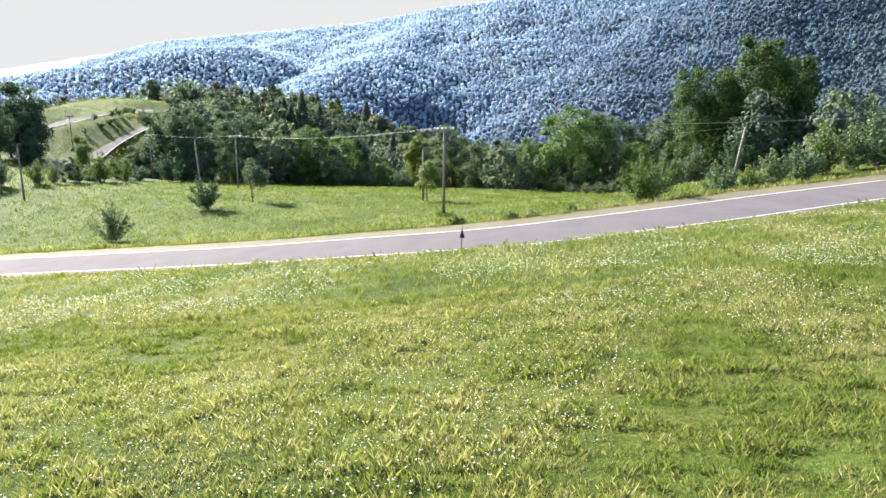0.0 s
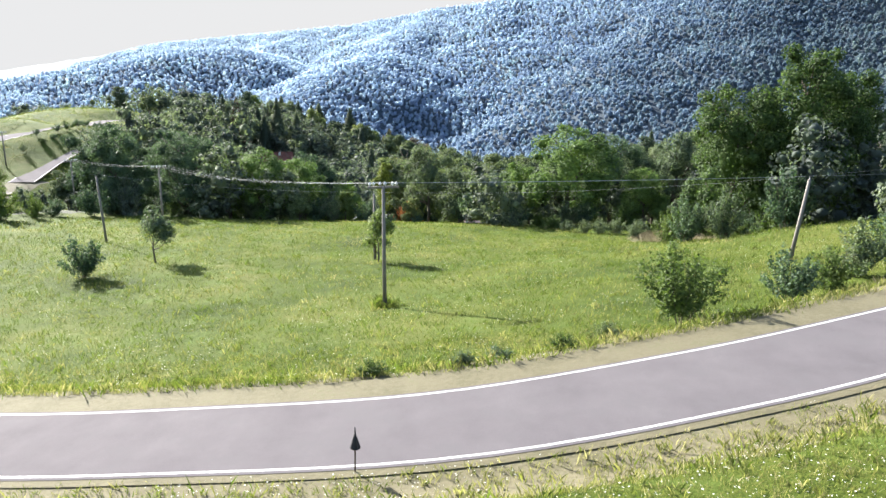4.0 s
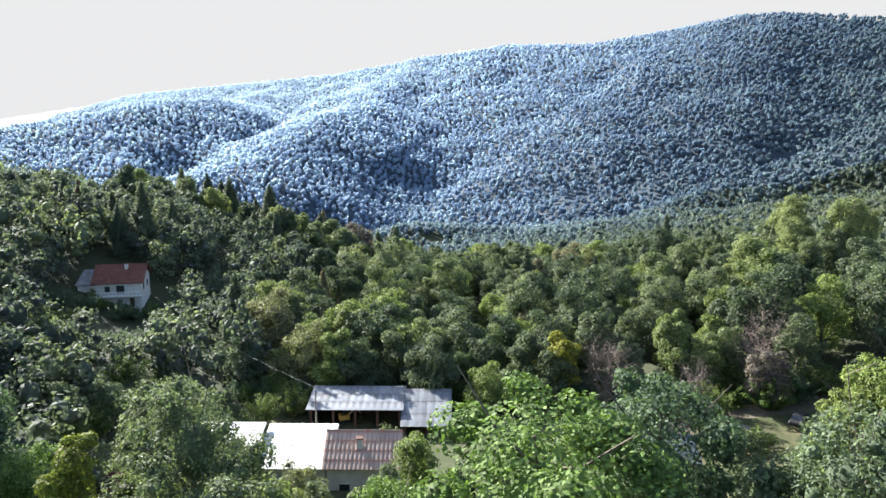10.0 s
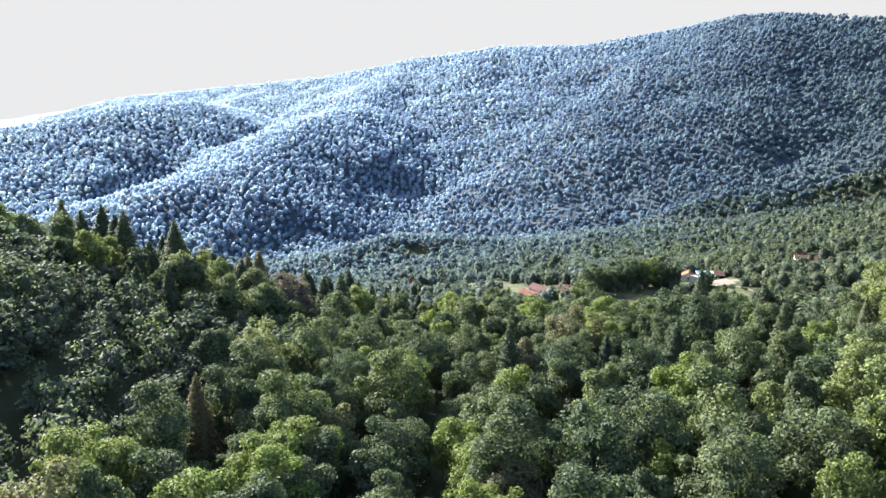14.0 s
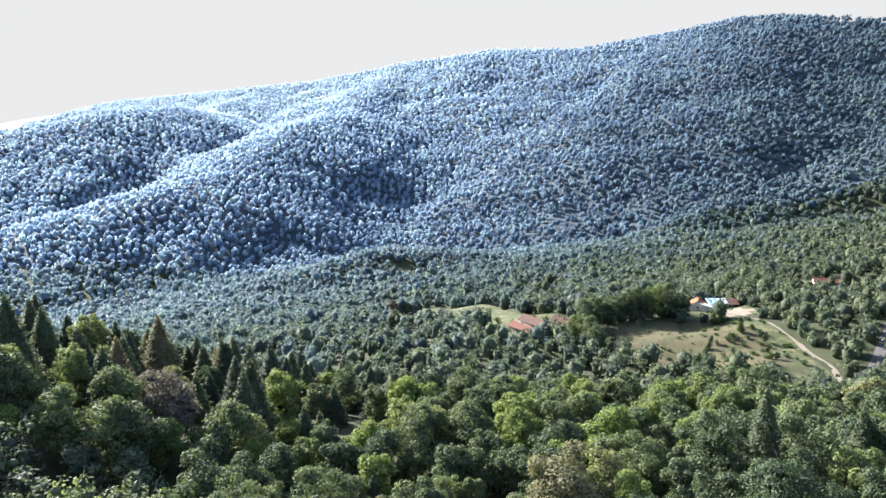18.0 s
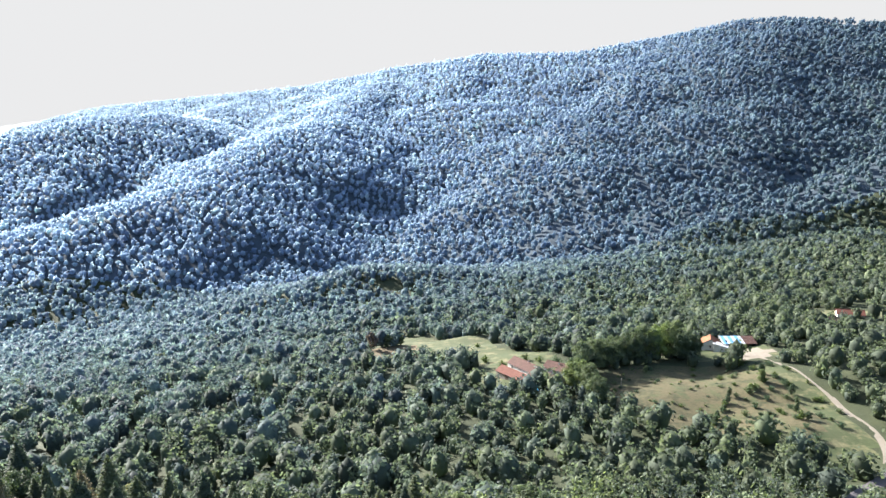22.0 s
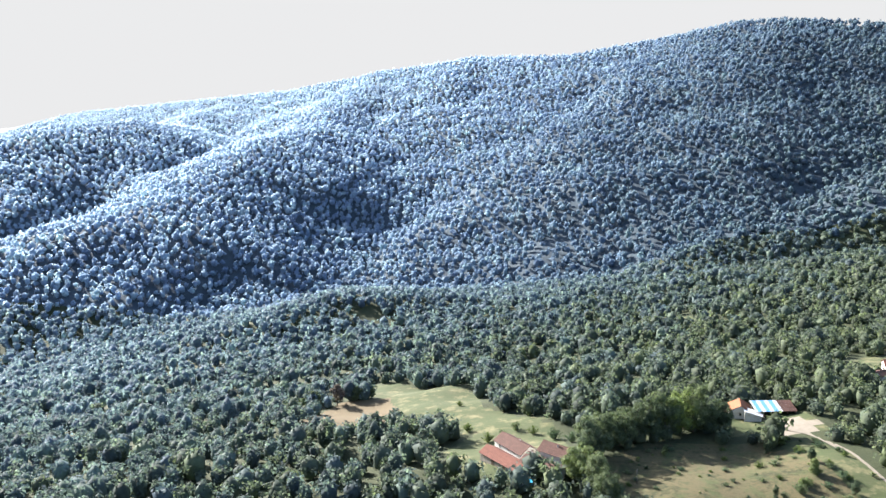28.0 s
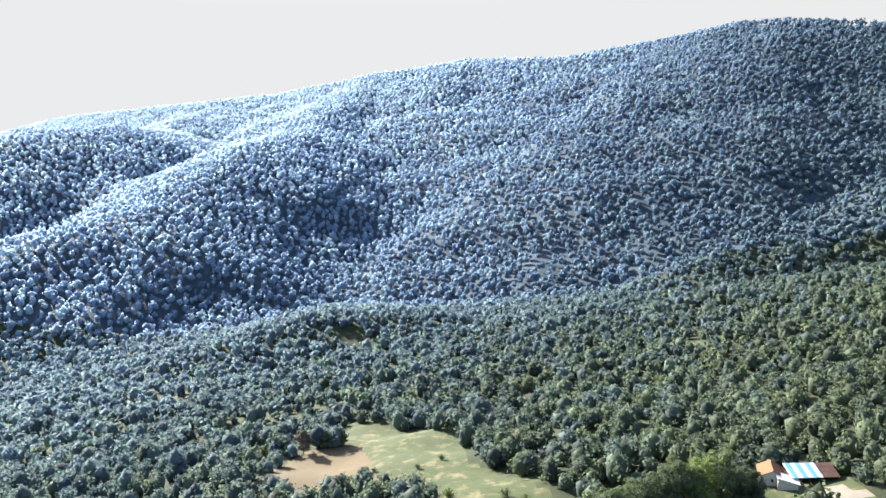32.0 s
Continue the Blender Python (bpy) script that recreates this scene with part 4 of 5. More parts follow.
bm = bmesh.new()
tube(bm, (0.03, 0, 0.86), (0.035, 0, 1.36), 0.17, 0.02, 9)
tube(bm, (0.035, 0, 1.34), (0.035, 0, 1.55), 0.022, 0.016, 6)
part("cap", bm, M_BLACK, stake, "black pointed cap")

banner = thing("banner", Matrix.Translation((32.2, 57.6, ground(32.2, 57.6))), "white cloth sheet hung between two stakes by the road", "banner")
for px in (0.0, 1.9):
    bm = bmesh.new()
    tube(bm, (px, 0, -0.3), (px + 0.25, 0, 2.6 if px == 0 else 2.2), 0.03, 0.025, 7)
    part("stake", bm, M_POLE, banner)
bm = bmesh.new()
nx, nz = 12, 8
grid = [[bm.verts.new((0.2 + 1.75 * i / nx, 0.05 * math.sin(i * 1.1) + 0.03 * math.sin(j * 1.7), 0.95 + (1.45 - 0.6 * i / nx * (1 - i / nx) * 1.6 - 0.15 * i / nx) * j / nz)) for j in range(nz + 1)] for i in range(nx + 1)]
for i in range(nx):
    for j in range(nz):
        bm.faces.new((grid[i][j], grid[i + 1][j], grid[i + 1][j + 1], grid[i][j + 1]))
bmesh.ops.solidify(bm, geom=bm.faces[:], thickness=0.01)
part("sheet", bm, M_SHEET_WHITE, banner, smooth=True)

# ---- trees and bushes that stand out ----
ASH = broadleaf(201, 15, 6.6, 3.2, 13000, 0.21, M_LEAF_PALE, 32, 0.34, twigs=2)
DOME = broadleaf(202, 14.5, 7.2, 0.6, 20000, 0.21, M_LEAF_DEEP, 40, 0.36)
OAK = broadleaf(203, 17.5, 7.0, 0.8, 20000, 0.23, M_LEAF_OAK, 42, 0.42)
SLIM = broadleaf(204, 11, 2.4, 0.8, 5000, 0.22, M_LEAF_BIRCH, 10, 0.16)
POPLAR = broadleaf(205, 19, 5.0, 2.0, 12000, 0.26, M_LEAF_PALE, 26, 0.34)
SMALL = broadleaf(206, 5.2, 1.9, 0.9, 2600, 0.18, M_LEAF, 9, 0.09)
WISPY = broadleaf(207, 5.2, 2.3, 1.5, 2400, 0.18, M_LEAF_PALE, 9, 0.10, twigs=3)
BUSH = bush(208, 3.4, 1.9, 2700, 0.15, M_REEDS)
BUSH_DARK = bush(209, 3.6, 2.0, 3000, 0.16, M_LEAF_DARK, 34)
BUSH_PALE = recolour(BUSH, M_LEAF_PALE)
BUSH_BIG = bush(210, 4.6, 2.9, 5000, 0.15, M_REEDS, 40)
BUSH_RUST = recolour(BUSH, M_LEAF_RUST)

plant("oak_tree", OAK, 30.0, 98.0, (0.95, 0.95, 0.92), 0.5, "tall dark broadleaf tree at the meadow's edge")
plant("oak_tree", OAK, 36.0, 96.0, (1.0, 1.0, 1.08), 2.1, "dark broadleaf tree with low sweeping branches")
plant("oak_tree", OAK, 41.0, 99.0, (0.85, 0.85, 1.0), 4.0, "dark broadleaf tree crowding the meadow's edge")
plant("poplar_tree", POPLAR, 47.0, 112.0, 1.02, 1.0, "tall airy pale green tree behind the oaks")
plant("broadleaf_tree", DOME, 20.0, 138.5, (1.3, 1.3, 1.12), 0.3, "broad dome-shaped green tree below the meadow")
plant("broadleaf_tree", DOME, 12.5, 141.0, (0.62, 0.62, 0.74), 2.3, "rounded green tree leaning on a larger one")
plant("ash_tree", ASH, -2.0, 152.0, (0.92, 0.92, 1.0), 1.2, "open grey-green ash with visible limbs")
plant("birch_tree", SLIM, -9.5, 150.0, 1.05, 0.4, "slender yellow-green tree at the wood's edge")
plant("ash_tree", ASH, 36.5, 140.0, (1.0, 1.0, 1.02), 3.4, "tall pale green ash on the slope")
plant("ash_tree", ASH, 46.0, 148.0, (1.0, 1.0, 1.0), 5.1, "tall pale green ash among others")
plant("broadleaf_tree", DOME, -24.0, 152.0, (0.9, 0.9, 0.9), 3.0, "dark rounded tree at the meadow's lower edge")
plant("broadleaf_tree", DOME, -36.0, 150.0, (0.9, 0.9, 0.95), 1.0, "dark rounded tree at the meadow's lower edge")
DOME_DARK = recolour(DOME, M_LEAF_DARK)
for k, (tx, ty, s) in enumerate([(-30, 147, 0.95), (-42, 147, 1.05), (-51, 143, 0.95), (-18, 158, 0.75), (-25, 160, 1.1), (-47, 157, 1.15), (-36, 161, 1.15), (-58, 150, 1.1), (28, 146, 1.0), (31, 136, 0.7), (42, 131, 0.85), (51, 138, 1.1)]):
    plant("broadleaf_tree", DOME_DARK if k % 3 else DOME, tx, ty, (s, s, s * (0.95 + 0.08 * (k % 3))), k * 1.7, "dark rounded tree at the meadow's lower edge", "tree", "trees along the meadow's lower edge")
plant("broadleaf_tree", recolour(DOME, M_LEAF_PALE), 6.7, 287.0, (0.86, 0.86, 0.95), 1.0, "silvery round-topped tree in the woods")
POPLAR_PALE = recolour(POPLAR, M_LEAF_POPLAR)
for k, (tx, ty, s) in enumerate([(93, 276, 1.15), (101, 268, 1.1), (87, 262, 0.95), (109, 282, 1.15), (98, 291, 1.05), (74, 252, 0.9), (117, 290, 1.1)]):
    plant("poplar_tree", POPLAR_PALE, tx, ty, (s * 1.15, s * 1.15, s), k * 1.7, "tall pale green poplar above the woods", "tree", "poplars on the slope")
plant("poplar_tree", POPLAR, 82.0, 243.0, (0.9, 0.9, 0.82), 2.7, "silvery poplar above the woods")
plant("mauve_tree", recolour(KINDS[0], M_LEAF_MAUVE), -14.7, 346.0, (1.3, 1.3, 1.3), 0.7, "withered mauve-grey tree among green ones")
plant("mauve_tree", recolour(KINDS[2], M_LEAF_MAUVE), 60.0, 205.0, 0.8, 1.7, "withered grey tree above the yard")
for k, (tx, ty, s) in enumerate([(-72, 282, 0.95), (-66, 286, 0.98), (-60, 289, 0.92), (-54, 292, 0.85), (-48, 290, 0.8), (-78, 287, 0.8), (-62, 279, 0.8), (-40.5, 319, 1.0), (-35, 322, 0.8)]):
    plant("fir_tree", recolour(FIRS[k % 3], M_NEEDLE_RED) if k == 0 else FIRS[k % 3], tx, ty, s, k * 1.3,
          "reddish half-dead fir on the hill" if k == 0 else "dark fir on the hill behind the house", "tree", "firs behind the house")
for k, (tx, ty, s) in enumerate([(-45.6, 399, 1.0), (-36, 401, 0.9), (-28, 404, 0.85), (-52, 396, 0.9), (-20, 398, 0.8), (-8, 400, 0.75), (-14, 410, 0.8), (4, 409, 0.8)]):
    plant("fir_tree", FIRS[(k + 1) % 3], tx, ty, s, k * 1.7, "dark fir rising over the slope", "tree", "firs over the valley")
plant("small_tree", WISPY, -25.1, 90.4, 1.0, 0.2, "small wispy grey-green tree alone in the meadow")
plant("small_tree", SMALL, -4.1, 89.1, 1.0, 1.2, "small leafy tree beside a thin pole", "tree")
plant("round_bush", BUSH_DARK, -28.9, 84.3, (1.1, 1.1, 1.05), 0.6, "dense dark round bush alone in the meadow", "bush")
plant("round_bush", BUSH_PALE, -31.0, 65.5, (1.05, 1.05, 1.1), 2.6, "grey-green bush alone in the meadow", "bush")
plant("hazel_bush", BUSH_BIG, 14.0, 57.6, (0.95, 0.95, 0.95), 0.6, "large spreading light green bush by the road", "bush")
for k, (bx, by, s) in enumerate([(-0.3, 50.6, 0.30), (3.4, 51.0, 0.26), (5.0, 51.8, 0.24), (7.6, 52.4, 0.3), (9.8, 54.2, 0.36), (20.5, 60.5, 0.8), (23.5, 62.6, 0.85), (26.2, 65.0, 0.95), (29.4, 66.8, 1.1),
                                 (32.4, 69.6, 1.25), (35.8, 71.4, 1.35), (39.0, 72.8, 1.5), (43.0, 75.0, 1.6), (34.0, 60.2, 0.55), (36.5, 61.2, 0.6), (48.0, 78.0, 1.8), (52.0, 80.5, 1.9)]):
    low = k < 5
    plant("hedge_bush", (BUSH, BUSH_PALE, BUSH_DARK)[k % 3], bx, by, (s * (1.6 if low else 1.1), s * 1.1, s * (0.75 if low else 0.85 + 0.2 * (k % 2))), 0.3 * math.sin(k * 2.1), "leafy hedge bush on the road's verge", "bush", "hedge bushes by the road")
edge = curve([(36, 88), (38, 108), (36, 122), (26, 128), (12, 133), (0, 142), (-20, 143), (-45, 140), (-62, 114), (-72, 97)], 46)
erng = np.random.RandomState(77)
for k, (bx, by) in enumerate(edge):
    bx, by, s = bx + erng.normal(0, 0.8), by + abs(erng.normal(0, 1.2)) + 1.0, erng.uniform(0.7, 1.45)
    if -11 < bx < 1:
        s *= 0.45
    plant("edge_bush", (BUSH, BUSH_DARK, BUSH_PALE, BUSH_DARK)[erng.randint(0, 4)], bx, by, (s, s, s * erng.uniform(0.7, 1.3)), erng.uniform(0, 6), "leafy bush along the meadow's wooded edge", "bush", "bushes along the wood's edge")
for k, (bx, by, s) in enumerate([(-5.4, 149.5, 0.95), (-6.8, 150.6, 0.75), (-4.0, 150.4, 0.7)]):
    plant("rust_bush", BUSH_RUST, bx, by, (s, s, s * 1.3), k * 2.0, "rust-brown withered bush at the wood's edge", "bush")
for k, (bx, by, s) in enumerate([(20, 122, 0.55), (22, 121, 0.6), (24, 120.5, 0.65), (26, 118.5, 0.6), (18, 124, 0.5), (25, 116, 0.45), (27, 121, 0.6)]):
    plant("reed_clump", BUSH_PALE, bx, by, (s * 1.3, s * 1.3, s), k * 1.4, "pale rank plants at the meadow's edge", "plants", "rank plants by the wood")
for k, (bx, by, s) in enumerate([(-97, 196, 0.5), (-74, 158, 0.8), (-70, 146, 0.9), (-64, 138, 0.9), (-99, 206, 0.5), (-100, 222, 0.6), (-82, 205, 0.9), (-86, 225, 0.9), (-60, 132, 0.9), (-78, 178, 0.8)]):
    plant("roadside_bush", (BUSH_PALE, BUSH_DARK, BUSH)[k % 3], bx, by, s, k * 1.9, "grey-green bush beside the hairpin road", "bush", "bushes by the hairpin")
for k, (bx, by) in enumerate([(-118, 318), (-128, 322), (-138, 318), (-150, 322), (-164, 316), (-178, 322), (-112, 308), (-196, 318)]):
    plant("hilltop_tree", KINDS[k % 6] if k in (1, 6) else SMALL, bx, by, 0.75 if k in (1, 6) else 0.8, k * 1.1, "small tree on the hilltop meadow", "tree", "trees on the hilltop")
LONE = [(recolour(KINDS[3], M_LEAF_MAUVE), -2.9, 786, 1.15, "tall thin-leaved tree alone at the field"), (KINDS[5], 8.5, 791, 1.0, "dark round tree at the field's edge"), (KINDS[2], 16.7, 793.5, 0.75, "small tree at the field's edge"),
        (KINDS[1], -17, 792, 0.8, "round tree at the field's edge"), (KINDS[5], -24, 785, 0.9, "round tree at the field's edge")]
for mesh_pair, tx, ty, s, lab in LONE:
    plant("field_tree", mesh_pair, tx, ty, s, tx, lab, "tree")
for k, (tx, ty, s) in enumerate([(170.5, 561, 0.45), (193.7, 580, 0.42), (193, 568, 0.4), (156, 571, 0.4), (160, 580, 0.35), (166, 588, 0.35), (170, 594, 0.34), (173, 600, 0.36), (184, 604, 0.4), (192, 612, 0.5),
                                 (196, 622, 0.5), (180, 575, 0.3), (200, 598, 0.4), (188, 640, 0.5), (196, 645, 0.45), (146, 640, 0.3)]):
    plant("orchard_tree", KINDS[(k * 2 + 1) % 6], tx, ty, s, k, "small round orchard tree by the farm track", "tree", "orchard trees")

# rows and scrub round the farm's fields
frng = np.random.RandomState(91)
FIELD_ROW = [(114, 634, 1.4), (118, 642, 1.45), (124, 647, 1.3), (131, 652, 1.35), (138, 655, 1.3), (145, 657, 1.45), (152, 660, 1.4), (159, 662, 1.5), (166, 664, 1.4), (173, 663, 1.2), (179, 661, 0.9),
             (109, 622, 1.35), (112, 612, 1.3), (114, 603, 1.1), (150, 667, 1.3), (164, 671, 1.3), (136, 662, 1.2)]
for k, (tx, ty, s) in enumerate(FIELD_ROW):
    plant("field_row_tree", KINDS[(k * 3 + 1) % 6], tx, ty, (s, s, s * frng.uniform(0.9, 1.15)), k * 1.3, "tall leafy tree in the row above the dry field", "tree", "trees above the dry field")
for k, (tx, ty) in enumerate([(166.6, 591.8), (170, 595), (176, 598.7), (159.7, 579.7), (163, 586), (188, 603), (199, 617), (200, 607), (200, 591), (190, 570), (180, 587), (151, 563), (154, 569), (157, 575), (182, 600), (194, 611), (186, 594), (172, 578)]):
    s = frng.uniform(0.7, 1.5)
    plant("field_bush", (BUSH, BUSH_DARK, BUSH_PALE)[k % 3], tx + frng.normal(0, 0.8), ty + frng.normal(0, 0.8), (s * 1.2, s * 1.2, s * 0.9), k * 2.1, "scrubby green bush in the dry field", "bush", "scrub in the field")
for k in range(150):
    tx, ty = frng.uniform(112, 214), frng.uniform(550, 652)
    spot = np.array([tx]), np.array([ty])
    if (inside(*spot, FARMFIELD)[0] or inside(*spot, ORCHARD)[0]) and to_line(*spot, ROADS[2][3])[0][0] > 3:
        s = frng.uniform(0.18, 0.6) * (1.5 if tx > 178 else 1.0)
        plant("scrub", (BUSH, BUSH_DARK, BUSH_PALE)[k % 3], tx, ty, (s * 1.6, s * 1.6, s * 0.8), k * 1.3, "low scrub in the dry field", "bush", "scrub in the field")
for k, (tx, ty, s) in enumerate([(56.9, 736.7, 0.7), (68, 744.6, 0.9), (92, 689, 1.3), (107, 672, 1.5), (78, 679, 1.4), (46, 723, 0.8), (37, 740, 0.6), (99, 682, 1.2), (85, 684, 1.0), (62, 706, 1.4), (70, 698, 1.3), (52, 714, 1.3), (113, 664, 1.4)]):
    plant("meadow_bush", (BUSH_DARK, BUSH, BUSH_PALE)[k % 3], tx, ty, (s * 1.3, s * 1.3, s), k * 1.7, "bush at the edge of the green meadow", "bush", "bushes round the green meadow")
# mostly dark-leaved bushes: the slope's shade is put into their colour
for k in range(34):
    tx, ty = frng.uniform(-66, -32), frng.uniform(222, 257)
    if inside(np.array([tx]), np.array([ty]), HOUSEPLOT)[0]:
        s = frng.uniform(0.6, 1.15)
        plant("slope_bush", (BUSH_DARK, BUSH)[k % 3 == 0], tx, ty, (s * 1.4, s * 1.4, s * 0.9), k, "dark bush on the slope below the house", "bush", "bushes below the house")
for k in range(30):
    tx, ty = frng.uniform(14, 42), frng.uniform(104, 137)
    if inside(np.array([tx]), np.array([ty]), NOOK)[0] and not inside(np.array([tx]), np.array([ty]), MEADOW)[0]:
        s = frng.uniform(0.45, 0.95) * (1.5 if tx > 28 else 1.0)
        plant("rank_bush", (BUSH_PALE, BUSH, BUSH_DARK)[k % 3], tx, ty, (s * 1.4, s * 1.4, s * 0.8), k, "pale rank bush in the meadow's lower corner", "bush", "rank plants by the wood")
plant("small_tree", SMALL, 31.5, 117.5, (1.35, 1.35, 0.95), 2.2, "small round tree over a patch of dry grass", "tree")
for k, (tx, ty, s) in enumerate([(-64, 150, 0.6), (-70, 140, 0.55), (-98, 150, 0.9), (-112, 150, 1.0), (-122, 142, 1.0), (-118, 165, 0.9), (-108, 170, 0.8)]):
    plant("bank_tree", KINDS[k % 6], tx, ty, s, k, "dark leafy tree on the bank by the hairpin road", "tree", "trees by the hairpin")
plant("ash_tree", ASH, -8.0, 164.0, (1.15, 1.15, 1.12), 2.9, "open grey-green ash above the workshop roofs")
for k, (tx, ty, s) in enumerate([(25.5, 95.5, 1.1), (24.5, 98.5, 0.9), (28.0, 92.5, 1.2), (31.5, 87.5, 1.3), (26.5, 101.5, 1.0)]):
    plant("oak_bush", (BUSH_DARK, BUSH, BUSH_PALE)[k % 3], tx, ty, (s, s, s * 1.2), k * 2.2, "leafy undergrowth at the foot of the oaks", "bush", "bushes along the wood's edge")
for k in range(14):
    f = k / 13
    tx, ty, s = -95.5 - 9.0 * f + frng.normal(0, 0.5), 203 + 58 * f, frng.uniform(0.35, 0.6)
    plant("bank_bush", (BUSH_DARK, BUSH)[k % 4 == 0], tx, ty, (s * 1.6, s * 1.6, s), k, "low dark bush on the bank between the road's legs", "bush", "bushes by the hairpin")

# bank trees with the same shade-darkened leaves
for k, (tx, ty, s) in enumerate([(-99, 172, 1.15), (-104, 181, 1.2), (-95.5, 167, 0.8), (-104, 174, 1.1), (-100, 163, 0.9)]):
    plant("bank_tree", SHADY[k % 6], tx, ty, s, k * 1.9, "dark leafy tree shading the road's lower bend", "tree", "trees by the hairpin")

# ---- buildings ----
def slab(bm, a, b, c, d, thick):
    """A sloping board through four corners, with thickness downwards."""
    top = [bm.verts.new(v) for v in (a, b, c, d)]
    low = [bm.verts.new(Vector(v) - Vector((0, 0, thick))) for v in (a, b, c, d)]
    bm.faces.new(top)
    bm.faces.new(low[::-1])
    for i in range(4):
        j = (i + 1) % 4
        bm.faces.new((top[j], top[i], low[i], low[j]))
    return bm


def tiled_slope(parent, p0, along, down, length, run, material, rows, cols, thick=0.10):
    """A roof slope of overlapping courses: a board, and courses of pieces that share one mesh."""
    e, f = Vector(along), Vector(down)
    bm = slab(bmesh.new(), p0, p0 + e * length, p0 + e * length + f * run, p0 + f * run, thick)
    roof = part("roof_slope", bm, material, parent)
    nor = e.cross(f).normalized()
    if nor.z < 0:
        nor = -nor
    wide, deep = length / cols, run / rows
    m = bpy.data.meshes.new("course")
    bm = bmesh.new()
    n = 4
    pts = []
    for v in (0.0, 1.0):
        for k in range(n + 1):
            u = k / n
            pts.append(bm.verts.new(e * (wide * (u - 0.5) * 0.985) + f * deep * (v * 1.08) + nor * (0.035 + 0.03 * math.sin(u * math.pi) + 0.03 * v)))
    for k in range(n):
        bm.faces.new((pts[k], pts[k + 1], pts[n + 2 + k], pts[n + 1 + k]))
    low = [bm.verts.new(v.co - nor * 0.05) for v in pts[n + 1:]]
    for k in range(n):
        bm.faces.new((pts[n + 1 + k], pts[n + 2 + k], low[k + 1], low[k]))
    bm.normal_update()
    bm.to_mesh(m)
    bm.free()
    m.materials.append(material)
    for r in range(rows):
        for c in range(cols):
            shared("roof_tile", m, roof, Matrix.Translation(p0 + e * wide * (c + 0.5) + f * deep * r))
    return roof


def house(name, x, y, turn, length, width, wall_h, rise, roof_mat, wall_mat, label, windows=(), doors=(), z=None, over=0.5, chimney=None, rows=0, cols=0, one_slope=False, category="house", base=0.0):
    """A gabled house: its ridge runs along its own x. windows: (side, along, sill, wide, high); side -1 front, 1 back, 2 and -2 the gable ends."""
    z0 = (min(ground(x + dx, y + dy) for dx in (-3, 3) for dy in (-3, 3)) if z is None else z) + base
    t = thing(name, Matrix.LocRotScale((x, y, z0), Euler((0, 0, turn)), None), label, category)
    bm = bmesh.new()
    hl, hw = length / 2, width / 2
    lo = [bm.verts.new((sx * hl, sy * hw, -1.2)) for sx, sy in ((-1, -1), (1, -1), (1, 1), (-1, 1))]
    back_h = wall_h + (rise if one_slope else 0)
    hi = [bm.verts.new((sx * hl, sy * hw, wall_h if sy < 0 else back_h)) for sx, sy in ((-1, -1), (1, -1), (1, 1), (-1, 1))]
    for i in range(4):
        j = (i + 1) % 4
        bm.faces.new((lo[i], lo[j], hi[j], hi[i]))
    bm.faces.new(lo[::-1])
    if one_slope:
        bm.faces.new(hi)
    else:
        r0, r1 = bm.verts.new((-hl, 0, wall_h + rise)), bm.verts.new((hl, 0, wall_h + rise))
        bm.faces.new((hi[0], r0, hi[3]))
        bm.faces.new((hi[1], hi[2], r1))
        bm.faces.new((hi[0], hi[1], r1, r0))
        bm.faces.new((hi[2], hi[3], r0, r1))
    part("wall", bm, wall_mat, t)
    e = Vector((1, 0, 0))
    L = length + 2 * over
    for side in ((-1,) if one_slope else (-1, 1)):
        top_y, top_z = (hw, wall_h + rise) if one_slope else (0, wall_h + rise)
        span = width if one_slope else hw
        f = Vector((0, side * span, -rise)).normalized()
        p0 = Vector((-hl - over, top_y, top_z + 0.14)) - (f * over if one_slope else Vector())
        run = math.hypot(span, rise) + over * (2 if one_slope else 1)
        if rows:
            tiled_slope(t, p0, e, f, L, run, roof_mat, rows, cols)
        else:
            part("roof_slope", slab(bmesh.new(), p0, p0 + e * L, p0 + e * L + f * run, p0 + f * run, 0.14), roof_mat, t)
    if not one_slope:
        bm = bmesh.new()
        tube(bm, (-hl - over, 0, wall_h + rise + 0.16), (hl + over, 0, wall_h + rise + 0.16), 0.13, 0.13, 6)
        part("ridge", bm, roof_mat, t)
    if chimney:
        cx, cy, ch = chimney
        cz = wall_h + rise * (1 - abs(cy) / hw)
        ob = part("chimney", box(bmesh.new(), (0.6, 0.6, ch + 0.8), (cx, cy, cz + ch / 2 - 0.3), 0, 0.03), M_PLASTER, t)
        part("cap", box(bmesh.new(), (0.8, 0.8, 0.12), (cx, cy, cz + ch + 0.18), 0, 0.02), M_TILE_OLD, ob)
    for side, along, sill, wide, high in windows:
        at = {-1: (along, -hw - 0.02, 0), 1: (along, hw + 0.02, 0), 2: (hl + 0.02, along, math.pi / 2), -2: (-hl - 0.02, along, math.pi / 2)}[side]
        w = part("window", box(bmesh.new(), (wide + 0.22, 0.12, high + 0.22), (at[0], at[1], sill + high / 2), at[2], 0.015), M_PLASTER, t, "pale window surround")
        part("pane", box(bmesh.new(), (wide, 0.15, high), (at[0], at[1], sill + high / 2), at[2]), M_PANE, w)
        part("sill", box(bmesh.new(), (wide + 0.3, 0.24, 0.07), (at[0], at[1], sill - 0.12), at[2], 0.01), M_STONE, w)
    for side, along, wide, high in doors:
        at = {-1: (along, -hw - 0.02, 0), 1: (along, hw + 0.02, 0), 2: (hl + 0.02, along, math.pi / 2), -2: (-hl - 0.02, along, math.pi / 2)}[side]
